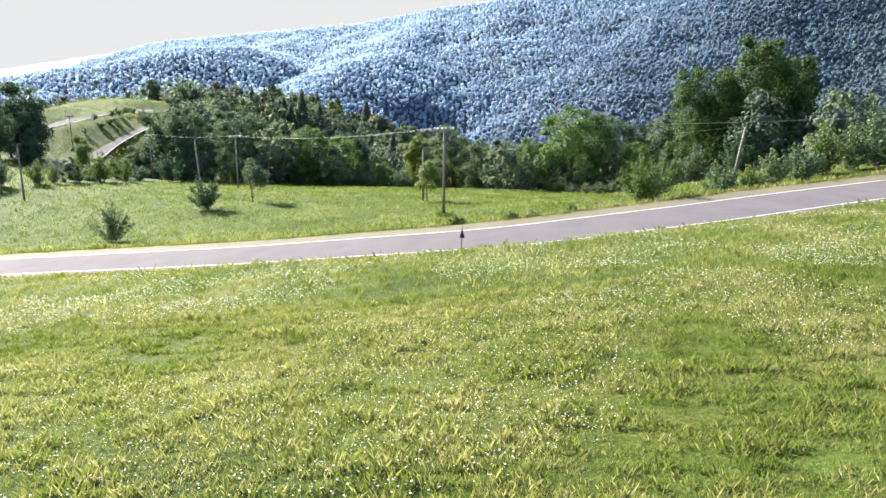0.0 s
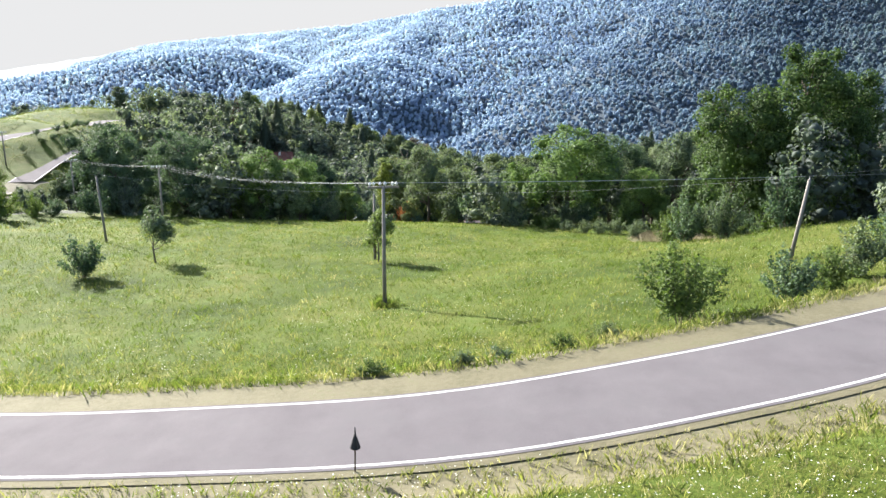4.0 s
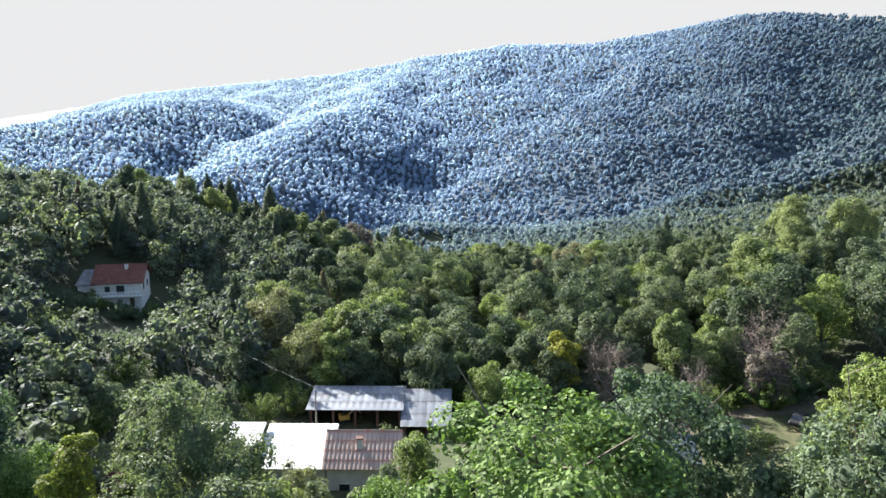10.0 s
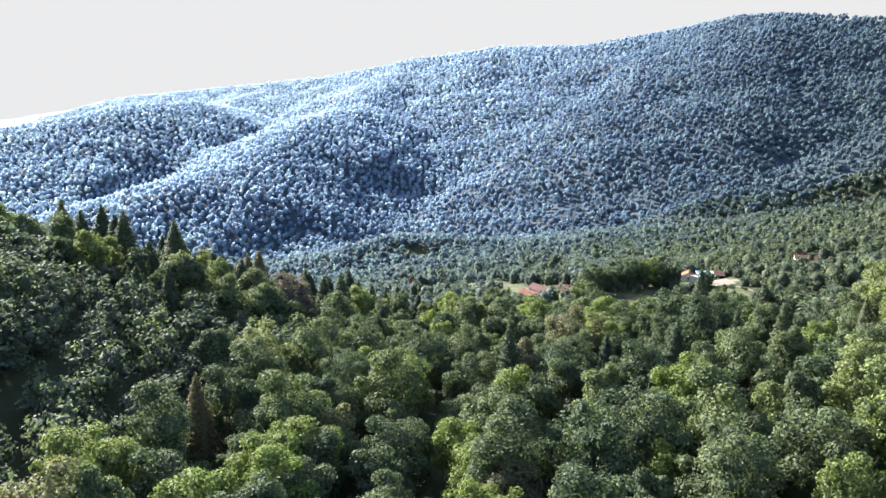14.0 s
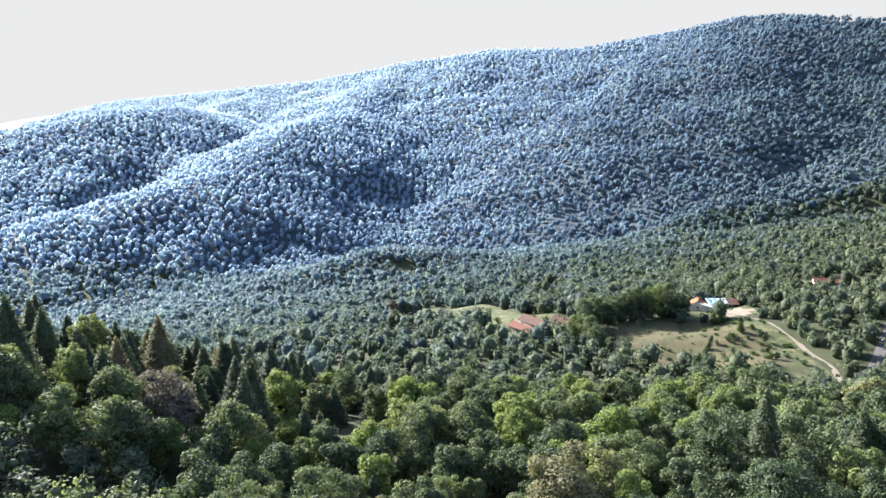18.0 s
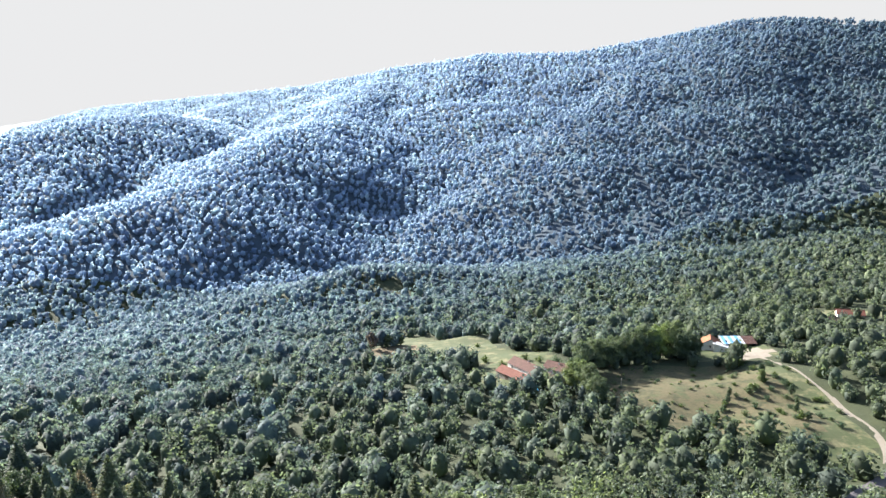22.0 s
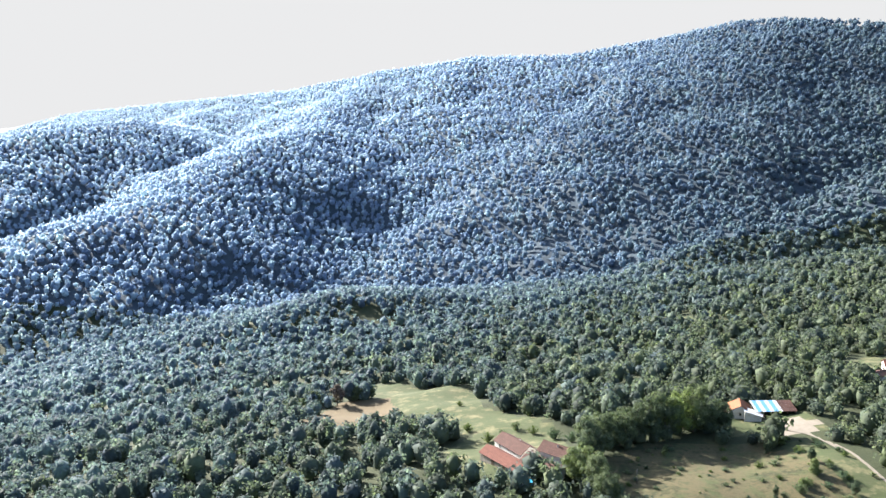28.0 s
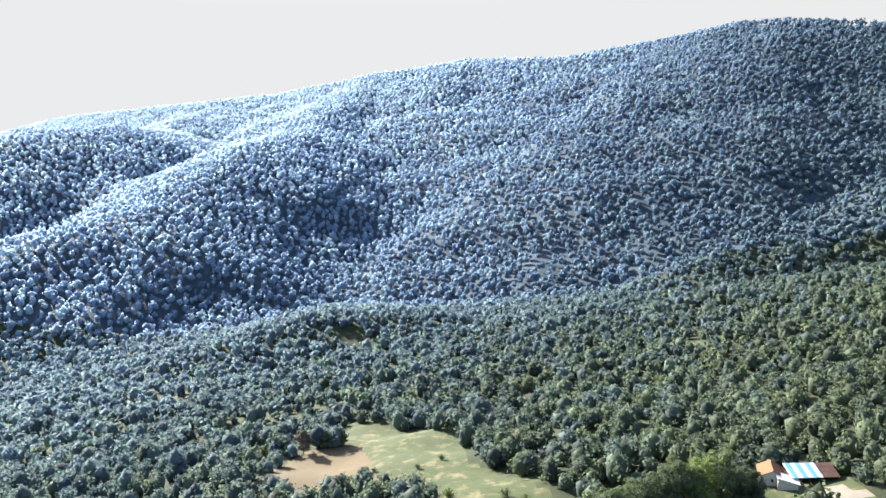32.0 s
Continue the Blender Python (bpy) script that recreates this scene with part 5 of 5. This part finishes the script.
        d = part("door", box(bmesh.new(), (wide, 0.12, high), (at[0], at[1], high / 2), at[2], 0.015), M_DARKWOOD, t, "dark wooden door")
        part("handle", box(bmesh.new(), (0.1, 0.2, 0.1), (at[0] + 0.3, at[1], high / 2), at[2], 0.01), M_WIRE, d)
    return t


# the house on the wooded hillside
hill_house = house("hillside_house", -54.5, 262.0, 0.16, 9.0, 8.0, 5.6, 2.6, M_TILE, M_PLASTER, "white hillside house with a red tiled roof and balcony",
                   windows=[(-1, -2.2, 3.4, 1.0, 1.2), (-1, 0.4, 3.2, 1.6, 1.5), (2, -1.8, 3.4, 0.9, 1.2), (2, 1.6, 3.4, 0.9, 1.2)], doors=[(-1, 2.6, 0.9, 2.0)], chimney=(1.2, -1.0, 1.0), rows=9, cols=14, z=-24.8, over=0.8)
b = part("balcony", box(bmesh.new(), (9.6, 1.5, 0.18), (0, -4.75, 2.6), 0, 0.03), M_PLASTER, hill_house, "white concrete balcony")
for k in range(13):
    part("baluster", box(bmesh.new(), (0.06, 0.06, 0.95), (-4.7 + k * 0.78, -5.45, 3.15)), M_WHITE, b)
part("rail", box(bmesh.new(), (9.6, 0.09, 0.08), (0, -5.45, 3.65), 0, 0.01), M_WHITE, b)
for px in (-4.4, 0, 4.4):
    part("post", box(bmesh.new(), (0.25, 0.25, 3.4), (px, -5.2, 0.9), 0, 0.02), M_PLASTER, hill_house)
house("lean_to", -61.4, 262.0, 0.16, 3.6, 6.4, 4.6, 1.6, M_SHEET_GREY, M_PLASTER, "small annex with a pale sheet roof beside the house", z=-24.8, over=0.4, one_slope=True)

# the work yard under the trees
house("long_workshop", -13.6, 187.0, 0.0, 12.0, 8.0, 4.6, 1.7, M_SHEET_WHITE, M_PLASTER, "long low workshop with a white corrugated roof", windows=[(-1, -4, 1.4, 1.6, 1.0), (-1, 0, 1.4, 1.6, 1.0), (-1, 4, 1.4, 1.6, 1.0)], rows=4, cols=14, z=-26.9, one_slope=True, category="workshop")
house("rusty_workshop", 5.4, 188.0, 0.0, 8.0, 8.0, 4.6, 2.4, M_SHEET_RUST, M_PLASTER, "workshop with a rust-streaked sheet roof and chimney", windows=[(-1, -2, 1.4, 1.2, 1.0), (-1, 2, 1.4, 1.2, 1.0)], rows=4, cols=18, z=-26.9, chimney=(-0.4, -2.0, 1.2), category="workshop")
house("flat_annex", -2.6, 188.0, 0.0, 7.6, 7.6, 4.4, 1.4, M_SHEET_WHITE, M_PLASTER, "low annex with a white sheet roof", windows=[(-1, 0, 1.4, 1.2, 1.0)], rows=4, cols=9, z=-26.9, one_slope=True, category="workshop")
house("tool_hut", -19.5, 180.5, 0.3, 4.6, 4.0, 2.9, 1.2, M_TILE, M_STONE, "small hut with a red tiled roof", rows=6, cols=9, category="hut")
house("small_shed", 41.0, 191.0, 0.05, 7.4, 6.4, 2.7, 1.6, M_SHEET_GREY, M_PLASTER, "small white shed with a grey corrugated roof", doors=[(-2, 0, 1.4, 2.1)], rows=3, cols=12, category="shed")


def open_shed(x, y, length, depth, front, back, roof_mat, label, z, bays):
    t = thing("open_shed", Matrix.Translation((x, y, z)), label, "shed", "open sheds in the yard")
    for k in range(bays + 1):
        px = -length / 2 + 0.2 + (length - 0.4) * k / bays
        part("post", box(bmesh.new(), (0.34, 0.34, front + 0.6), (px, -depth / 2 + 0.2, front / 2 - 0.3), 0, 0.03), M_TILE_OLD, t, "brick-red post")
        part("rafter", slab(bmesh.new(), (px - 0.1, -depth / 2, front), (px + 0.1, -depth / 2, front), (px + 0.1, depth / 2, back), (px - 0.1, depth / 2, back), 0.2), M_DARKWOOD, t)
    part("wall", box(bmesh.new(), (length, 0.25, back + 1.2), (0, depth / 2, back / 2 - 0.6)), M_SHADE, t, "back wall coloured dark for shade")
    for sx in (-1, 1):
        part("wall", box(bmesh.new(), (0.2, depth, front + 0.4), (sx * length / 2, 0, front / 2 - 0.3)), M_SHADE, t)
    f = Vector((0, -depth, front - back)).normalized()
    tiled_slope(t, Vector((-length / 2 - 0.4, depth / 2 + 0.3, back + 0.16)), Vector((1, 0, 0)), f, length + 0.8, math.hypot(depth, back - front) + 0.9, roof_mat, 3, int(length / 0.9), 0.06)
    return t


open_shed(2.2, 207.0, 12.8, 6.5, 3.6, 4.1, M_SHEET_GREY, "open-fronted shed with a patched sheet roof", -27.4, 4)
open_shed(12.2, 205.0, 6.2, 8.0, 2.6, 4.2, M_SHEET_GREY, "open-fronted shed with a blue-grey sheet roof", -27.4, 2)


def digger(x, y):
    t = thing("digger", Matrix.LocRotScale((x, y, ground(x, y)), Euler((0, 0, 0.4)), None), "small rusty yellow digger parked in the shed", "machine")
    for sy in (-0.55, 0.55):
        part("track", box(bmesh.new(), (1.9, 0.34, 0.5), (0, sy, 0.27), 0, 0.12), M_BLACK, t)
    part("body", box(bmesh.new(), (1.5, 1.2, 0.8), (-0.2, 0, 0.95), 0, 0.1), M_YELLOW, t)
    part("cab", box(bmesh.new(), (0.8, 0.9, 1.1), (-0.1, 0.1, 1.9), 0, 0.08), M_PANE, t)
    bm = bmesh.new()
    tube(bm, (0.5, 0, 1.0), (1.6, 0, 2.3), 0.13, 0.10, 6)
    tube(bm, (1.6, 0, 2.3), (2.3, 0, 0.9), 0.10, 0.08, 6)
    part("arm", bm, M_SHEET_RUST, t)
    part("bucket", box(bmesh.new(), (0.5, 0.6, 0.45), (2.3, 0, 0.65), 0, 0.08), M_BLACK, t)


digger(0.5, 206.0)


def car(x, y, turn, paint, label):
    t = thing("car", Matrix.LocRotScale((x, y, ground(x, y) + 0.02), Euler((0, 0, turn)), None), label, "car")
    bm = box(bmesh.new(), (4.1, 1.7, 0.62), (0, 0, 0.62), 0, 0.16)
    part("body", bm, paint, t, smooth=False)
    bm = bmesh.new()
    r = bmesh.ops.create_cube(bm, size=1.0, matrix=Matrix.Translation((-0.15, 0, 1.15)) @ Matrix.Diagonal((2.4, 1.52, 0.56, 1)))
    for v in r["verts"]:
        if v.co.z > 1.2:
            v.co.x = -0.15 + (v.co.x + 0.15) * 0.66
            v.co.y *= 0.84
    part("cabin", bm, M_PANE, t, "dark window glass")
    part("roof_panel", box(bmesh.new(), (1.5, 1.24, 0.05), (-0.15, 0, 1.45), 0, 0.02), paint, t)
    for sx in (-1.3, 1.3):
        for sy in (-0.82, 0.82):
            bm = bmesh.new()
            tube(bm, (sx, sy - 0.1, 0.31), (sx, sy + 0.1, 0.31), 0.31, 0.31, 14)
            w = part("wheel", bm, M_BLACK, t)
            bm = bmesh.new()
            tube(bm, (sx, sy - 0.11, 0.31), (sx, sy + 0.11, 0.31), 0.18, 0.18, 10)
            part("rim", bm, M_WIRE, w)


car(62.0, 199.5, 0.9, M_BLACK, "dark car parked in the work yard")

# spoil heap by the yard
hb = bmesh.new()
bmesh.ops.create_icosphere(hb, subdivisions=3, radius=1.0)
for v in hb.verts:
    k = 1 + 0.22 * noise.noise(v.co * 2.2) + 0.08 * noise.noise(v.co * 7)
    v.co = Vector((v.co.x * 2.6 * k, v.co.y * 1.4 * k, max(v.co.z * 0.7 * k, -0.4)))
heap = new("gravel_heap", mesh_of("gravel_heap", hb, M_GRAVEL))
heap.location = (53.5, 199.0, ground(53.5, 199.0) + 0.1)
tagged(heap, "long heap of pale gravel in the yard", "heap")

P_YARD = utility_pole(-2.0, 197.0, 8.0, arm=False, label="thin grey pole beside the open shed")
cable((-50.0, 257.2, -18.6), P_YARD, 1.6, r=0.012, label="slack grey cable from the hillside house to a pole")

# bare and yellow trees behind the yard
def dead_tree(x, y, h, seed):
    r = np.random.RandomState(seed)
    t = thing("bare_tree", Matrix.Translation((x, y, ground(x, y) - 0.1)), "leafless brown tree with fine bare twigs behind the yard", "tree", "bare trees")
    shared("trunk", mesh_of("trunk", limb_mesh(r, h, h * 0.52, h * 0.3, 0.13, 0.0, 34, 0.3, 14), M_TWIG), t, Matrix())


dead_tree(37.5, 206.5, 11.5, 1)
dead_tree(49.0, 203.5, 8.0, 2)
dead_tree(60.5, 209.5, 12.5, 3)
plant("yellow_tree", recolour(KINDS[3], M_LEAF_YELLOW), 32.0, 212.0, (1.1, 1.1, 0.95), 0.7, "yellowing tree behind the work yard")
for k in range(9):
    plant("yard_tree", KINDS[(k * 5) % 6], -16 + k * 4.6, 216.5 + (k % 3) * 1.6, 0.78 + 0.06 * (k % 4), k * 1.7, "bright green broadleaf tree behind the sheds", "tree", "trees behind the sheds")

# the farm with red roofs
house("farm_wing", 96.0, 630.5, -0.90, 17.0, 9.0, 3.4, 2.3, M_TILE_OLD, M_PLASTER, "farmhouse wing with a brown tiled roof and white front", windows=[(-1, -6 + 2.2 * k, 0.9, 0.8, 1.3) for k in range(5)], doors=[(-1, 5.6, 1.1, 2.1)], rows=9, cols=16, chimney=(-6.5, 0.2, 0.9))
house("farm_house", 102.5, 639.0, -0.72, 12.0, 9.0, 4.6, 2.4, M_TILE_OLD, M_PLASTER, "farmhouse with a brown tiled roof", windows=[(2, -2, 1.0, 0.9, 1.2), (2, 2, 1.0, 0.9, 1.2), (2, 0, 3.3, 0.9, 1.0)], rows=9, cols=13, chimney=(1.0, -1.0, 0.9))
house("farm_stable", 82.0, 641.5, -0.95, 22.0, 8.0, 2.7, 2.0, M_TILE, M_STONE, "long low stable with a red tiled roof", doors=[(-1, 4, 2.0, 2.2), (-1, -3, 2.0, 2.2)], rows=8, cols=20, category="stable")
house("farm_upper_house", 87.5, 652.0, -1.0, 17.0, 9.0, 5.0, 2.5, M_TILE_OLD, M_PLASTER, "tall farmhouse with a brown tiled roof", windows=[(-2, -1.5, 3.2, 0.9, 1.2), (-2, 1.5, 3.2, 0.9, 1.2), (-1, -5, 3.2, 0.9, 1.2)], rows=9, cols=16, chimney=(2.0, 0.5, 0.9))
pool = thing("pool", Matrix.Translation((88.4, 623.0, ground(88.4, 623.0))), "round blue garden pool behind the farm", "pool")
bm = bmesh.new()
tube(bm, (0, 0, -0.4), (0, 0, 0.95), 2.3, 2.3, 28)
part("rim", bm, M_SHEET_BLUE, pool)
bm = bmesh.new()
tube(bm, (0, 0, 0.9), (0, 0, 0.98), 2.15, 2.15, 28)
part("water", bm, M_WATER, pool)
tent = thing("pavilion", Matrix.LocRotScale((86.0, 627.0, ground(86.0, 627.0)), Euler((0, 0, 0.5)), None), "white square garden pavilion beside the pool", "pavilion")
bm = bmesh.new()
bmesh.ops.create_cone(bm, cap_ends=True, segments=4, radius1=2.3, radius2=0.05, depth=1.0, matrix=Matrix.Translation((0, 0, 2.7)) @ Matrix.Rotation(math.pi / 4, 4, "Z"))
part("canopy", bm, M_SHEET_WHITE, tent)
for sx in (-1.5, 1.5):
    for sy in (-1.5, 1.5):
        part("leg", box(bmesh.new(), (0.08, 0.08, 2.5), (sx, sy, 1.1)), M_WHITE, tent)
utility_pole(128.5, 617.0, 5.6, arm=False, label="grey wooden pole in the dry field")

# the barn with the patched roof, and the ruin beside it
house("barn_house", 193.0, 681.0, 1.25, 9.0, 9.0, 4.6, 2.4, M_TILE_ORANGE, M_PLASTER, "white farmhouse with an orange tiled roof", windows=[(-2, 0, 2.4, 0.9, 1.2), (1, 1.5, 2.2, 0.9, 1.2)], rows=9, cols=10)
house("barn_annex", 196.2, 674.4, 1.25, 5.0, 7.0, 3.4, 1.5, M_SHEET_WHITE, M_PLASTER, "low annex with a white sheet roof", rows=3, cols=6, one_slope=True)
pl = open_shed(207.0, 678.5, 18.0, 7.0, 3.0, 4.8, M_SHEET_WHITE, "long open barn with white and blue roof sheets", ground(207, 676), 5)
tiles = [o for o in pl.children_recursive if o.name.startswith("roof_tile")]
sheet = tiles[0].data
blue, rust = sheet.copy(), sheet.copy()
blue.materials[0], rust.materials[0] = M_SHEET_BLUE, M_TILE_OLD
for k, o in enumerate(tiles):
    c = k % 20
    if c >= 13:
        o.data = rust
    elif c % 4 in (1, 2):
        o.data = blue
house("ruin", 183.0, 683.0, 0.4, 7.0, 5.0, 3.0, 1.6, M_TILE_OLD, M_STONE, "small half-ruined stone building with an old roof", rows=6, cols=9, category="ruin")
house("white_house", 279.0, 718.0, 0.5, 7.0, 7.0, 4.6, 1.4, M_TILE_OLD, M_PLASTER, "white house at the edge of a clearing", windows=[(-1, 0, 2.2, 1.0, 1.2), (-2, 0, 2.2, 1.0, 1.2)])
house("red_house", 296.0, 729.0, -0.3, 15.0, 8.0, 3.2, 2.2, M_TILE, M_PLASTER, "low house with a red tiled roof in the clearing")
house("far_house", 131.0, 984.0, 0.7, 26.0, 9.0, 4.0, 2.6, M_TILE_ORANGE, M_PLASTER, "far house with an orange tiled roof deep in the woods")

# bleached dead trunks at the wood's edge
for k, (tx, ty, h, lx) in enumerate([(40.2, 134.6, 7.5, 1.2), (49.0, 140.5, 9.0, 1.3)]):
    t = thing("dead_trunk", Matrix.Translation((tx, ty, ground(tx, ty))), "bleached leaning dead trunk at the wood's edge", "tree", "dead trunks")
    bm = bmesh.new()
    pts = [Vector((lx * f + 0.12 * math.sin(9 * f + k), 0.1 * math.cos(7 * f), h * f - 0.3)) for f in (0, 0.2, 0.4, 0.6, 0.8, 1.0)]
    for i in range(5):
        tube(bm, pts[i], pts[i + 1], 0.13 - 0.02 * i, 0.11 - 0.02 * i, 7)
    tube(bm, pts[3], pts[3] + Vector((0.7, 0.1, 0.9)), 0.04, 0.015, 5)
    tube(bm, pts[4], pts[4] + Vector((-0.5, 0.2, 0.8)), 0.035, 0.012, 5)
    part("trunk", bm, M_PALEBARK, t)
# weeds, shrubs and low trees overgrowing the work yard
yrng = np.random.RandomState(92)
for k in range(70):
    tx, ty = yrng.uniform(-34, 66), yrng.uniform(178, 214)
    if abs(ty - 200.5) < 3.2 and -12 < tx or (-22 < tx < 18 and 182 < ty < 194) or (-6 < tx < 17 and ty > 198) or (36 < tx < 46 and 186 < ty < 196):
        continue
    s = yrng.uniform(0.5, 1.5)
    plant("yard_bush", (BUSH, BUSH_PALE, BUSH_DARK, BUSH_BIG)[k % 4], tx, ty, (s * 1.2, s * 1.2, s * 0.85), k, "rank green bush overgrowing the work yard", "bush", "bushes in the work yard")
for k in range(95):
    tx, ty = yrng.uniform(-36, 72), yrng.uniform(203.5, 217)
    if -6 < tx < 17 and ty < 213:
        continue
    s = yrng.uniform(0.55, 1.15)
    plant("yard_bush", (BUSH_BIG, BUSH_DARK, BUSH, BUSH_PALE)[k % 4], tx, ty, (s * 1.25, s * 1.25, s * 1.05), k * 1.1, "rank green bush overgrowing the work yard", "bush", "bushes in the work yard")
for k, (tx, ty, s) in enumerate([(-30.5, 200.5, 0.62), (-34, 196, 0.6), (20.5, 208, 0.7), (24, 211, 0.8), (30, 210, 0.75), (42, 212, 0.8), (53, 212, 0.8), (66, 210, 0.8), (-26, 214, 0.55), (72, 203, 0.7), (22, 183, 0.5), (30, 186, 0.45), (52, 190, 0.5)]):
    plant("yard_tree", recolour(KINDS[k % 6], M_LEAF_PALE) if k < 2 else KINDS[(k * 5 + 2) % 6], tx, ty, s, k * 1.7, "broadleaf tree growing over the work yard", "tree", "trees behind the sheds")

# ---- meadow grass and flowers ----
def turf(name, x, y, blades, tall, wide, seed, label, material=None, spread=0.06, shift=0.0):
    """Tufts of bent grass blades, one small triangle pair each, as one mesh."""
    r = np.random.RandomState(seed)
    n = len(x) * blades
    bx, by = np.repeat(x, blades) + r.normal(0, spread, n), np.repeat(y, blades) + r.normal(0, spread, n)
    bz = height(bx, by)
    a = r.uniform(0, 2 * np.pi, n)
    h = tall * r.uniform(0.5, 1.3, n) * np.repeat(np.clip(1 + 0.55 * waves(x, y, 0.9, seed + 1) + 0.3 * waves(x, y, 3.2, seed + 2), 0.35, 2.0), blades)
    w = wide * r.uniform(0.7, 1.3, n)
    lean = h * r.uniform(0.15, 0.75, n)
    la = r.uniform(0, 2 * np.pi, n)
    base = np.stack([bx, by, bz - 0.02], -1)
    side = np.stack([np.cos(a) * w, np.sin(a) * w, np.zeros(n)], -1)
    tip = base + np.stack([np.cos(la) * lean, np.sin(la) * lean, h], -1)
    mid = base + np.stack([np.cos(la) * lean * 0.35, np.sin(la) * lean * 0.35, h * 0.6], -1)
    co = np.stack([base - side, base + side, mid + side * 0.7, tip], 1).reshape(-1, 3)
    k = np.arange(n)[:, None] * 4
    tint = np.repeat(np.clip(np.repeat(0.42 + shift + 0.20 * waves(x, y, 4, 31) + 0.16 * waves(x, y, 17, 32) + 0.12 * waves(x, y, 0.8, 33) + r.normal(0, 0.2, len(x)), blades) + r.normal(0, 0.16, n), 0, 1), 4)
    mesh = raw_mesh(name, co, np.concatenate([k + [0, 1, 2], k + [0, 2, 3]]), tint)
    mesh.materials.append(material or M_BLADE)
    return tagged(new(name, mesh), label, "grass", kind="stuff")


def lawn(x0, x1, y0, y1, per, seed, keep):
    r = np.random.RandomState(seed)
    n = int((x1 - x0) * (y1 - y0) * per)
    x, y = r.uniform(x0, x1, n), r.uniform(y0, y1, n)
    ok = keep(x, y) & inside(x, y, MEADOW) & (to_line(x, y, ROADS[0][3])[0] > np.where(y > 46, 4.1, 2.9))
    return x[ok], y[ok]


cone = lambda x, y: np.abs(x) < 0.62 * y + 2.5
gx, gy = lawn(-18, 18, 4, 24, 100, 41, cone)
turf("meadow_grass", gx, gy, 6, 0.12, 0.0030, 42, "tall green and straw-coloured meadow grass")
gx, gy = lawn(-32, 34, 24, 58, 22, 43, cone)
turf("meadow_grass", gx, gy, 4, 0.16, 0.008, 44, "tall green meadow grass beside the road")
gx, gy = lawn(-50, 36, 48, 146, 5.0, 45, lambda x, y: y > 44)
turf("meadow_grass", gx, gy, 4, 0.22, 0.02, 46, "green meadow grass below the road", spread=0.2, shift=-0.24)
bx, by = np.random.RandomState(61).uniform(-300, -50, 90000), np.random.RandomState(62).uniform(50, 326, 90000)
ok = (inside(bx, by, UPPER) | inside(bx, by, BANK) | (inside(bx, by, MEADOW) & (by > 40))) & (bx > -0.62 * by - 6)
for c, w, soft, line in ROADS[:2]:
    ok &= to_line(bx, by, line)[0] > w + 0.6
turf("bank_grass", bx[ok], by[ok], 3, 0.32, 0.045, 63, "green grass on the banks by the hairpin road", spread=0.4, shift=-0.2)
# white umbels
ux, uy = lawn(-40, 36, 5, 110, 34, 47, lambda x, y: cone(x, y) & (np.random.RandomState(4).rand(len(x)) < np.clip(26 / y, 0, 1) ** 2.5))
patchy = waves(ux, uy, 7, 48) + 0.6 * waves(ux, uy, 23, 49) > -0.1
ux, uy = ux[patchy], uy[patchy]
r = np.random.RandomState(50)
n = len(ux)
uz, hh, rad = height(ux, uy), r.uniform(0.10, 0.24, n), r.uniform(0.006, 0.022, n) * np.clip(uy / 22, 0.8, 1.3)
ring = np.arange(6) * np.pi / 3
co = np.concatenate([np.stack([ux, uy, uz + hh + 0.008], -1)[:, None], np.stack([ux[:, None] + rad[:, None] * np.cos(ring), uy[:, None] + rad[:, None] * np.sin(ring), np.repeat((uz + hh)[:, None], 6, 1) + r.normal(0, 0.006, (n, 6))], -1)], 1).reshape(-1, 3)
fan = np.array([[0, 1 + k, 1 + (k + 1) % 6] for k in range(6)])
mesh = raw_mesh("umbel_flowers", co, (fan[None] + (np.arange(n) * 7)[:, None, None]).reshape(-1, 3))
mesh.materials.append(M_FLOWER)
tagged(new("umbel_flowers", mesh), "small white umbel flowers scattered over the meadow", "flowers", kind="stuff")
turf("flower_stems", ux, uy, 1, 0.13, 0.0022, 51, "thin green flower stems in the meadow", spread=0.0)
# rank growth at the verge and round the pole
gx, gy = np.random.RandomState(57).uniform(25, 36, 2600), np.random.RandomState(58).uniform(95, 124, 2600)
ok = inside(gx, gy, DRYPATCH)
turf("dry_grass", gx[ok], gy[ok], 7, 0.4, 0.016, 59, "tall dry straw-coloured grass at the wood's edge", M_DRYGRASS, 0.3)
vx, vy = lawn(-40, 36, 36, 70, 9, 52, lambda x, y: (np.abs(to_line(x, y, ROADS[0][3])[0] - 5.2) < 1.6))
turf("verge_plants", vx, vy, 5, 0.30, 0.010, 53, "rank weeds and straw along the road's verge", spread=0.15)
px, py = -1.6 + r.normal(0, 0.45, 160), 69.5 + r.normal(0, 0.45, 160)
turf("pole_weeds", px, py, 5, 0.4, 0.012, 54, "rank weeds round the foot of the pole", spread=0.1, shift=-0.3)
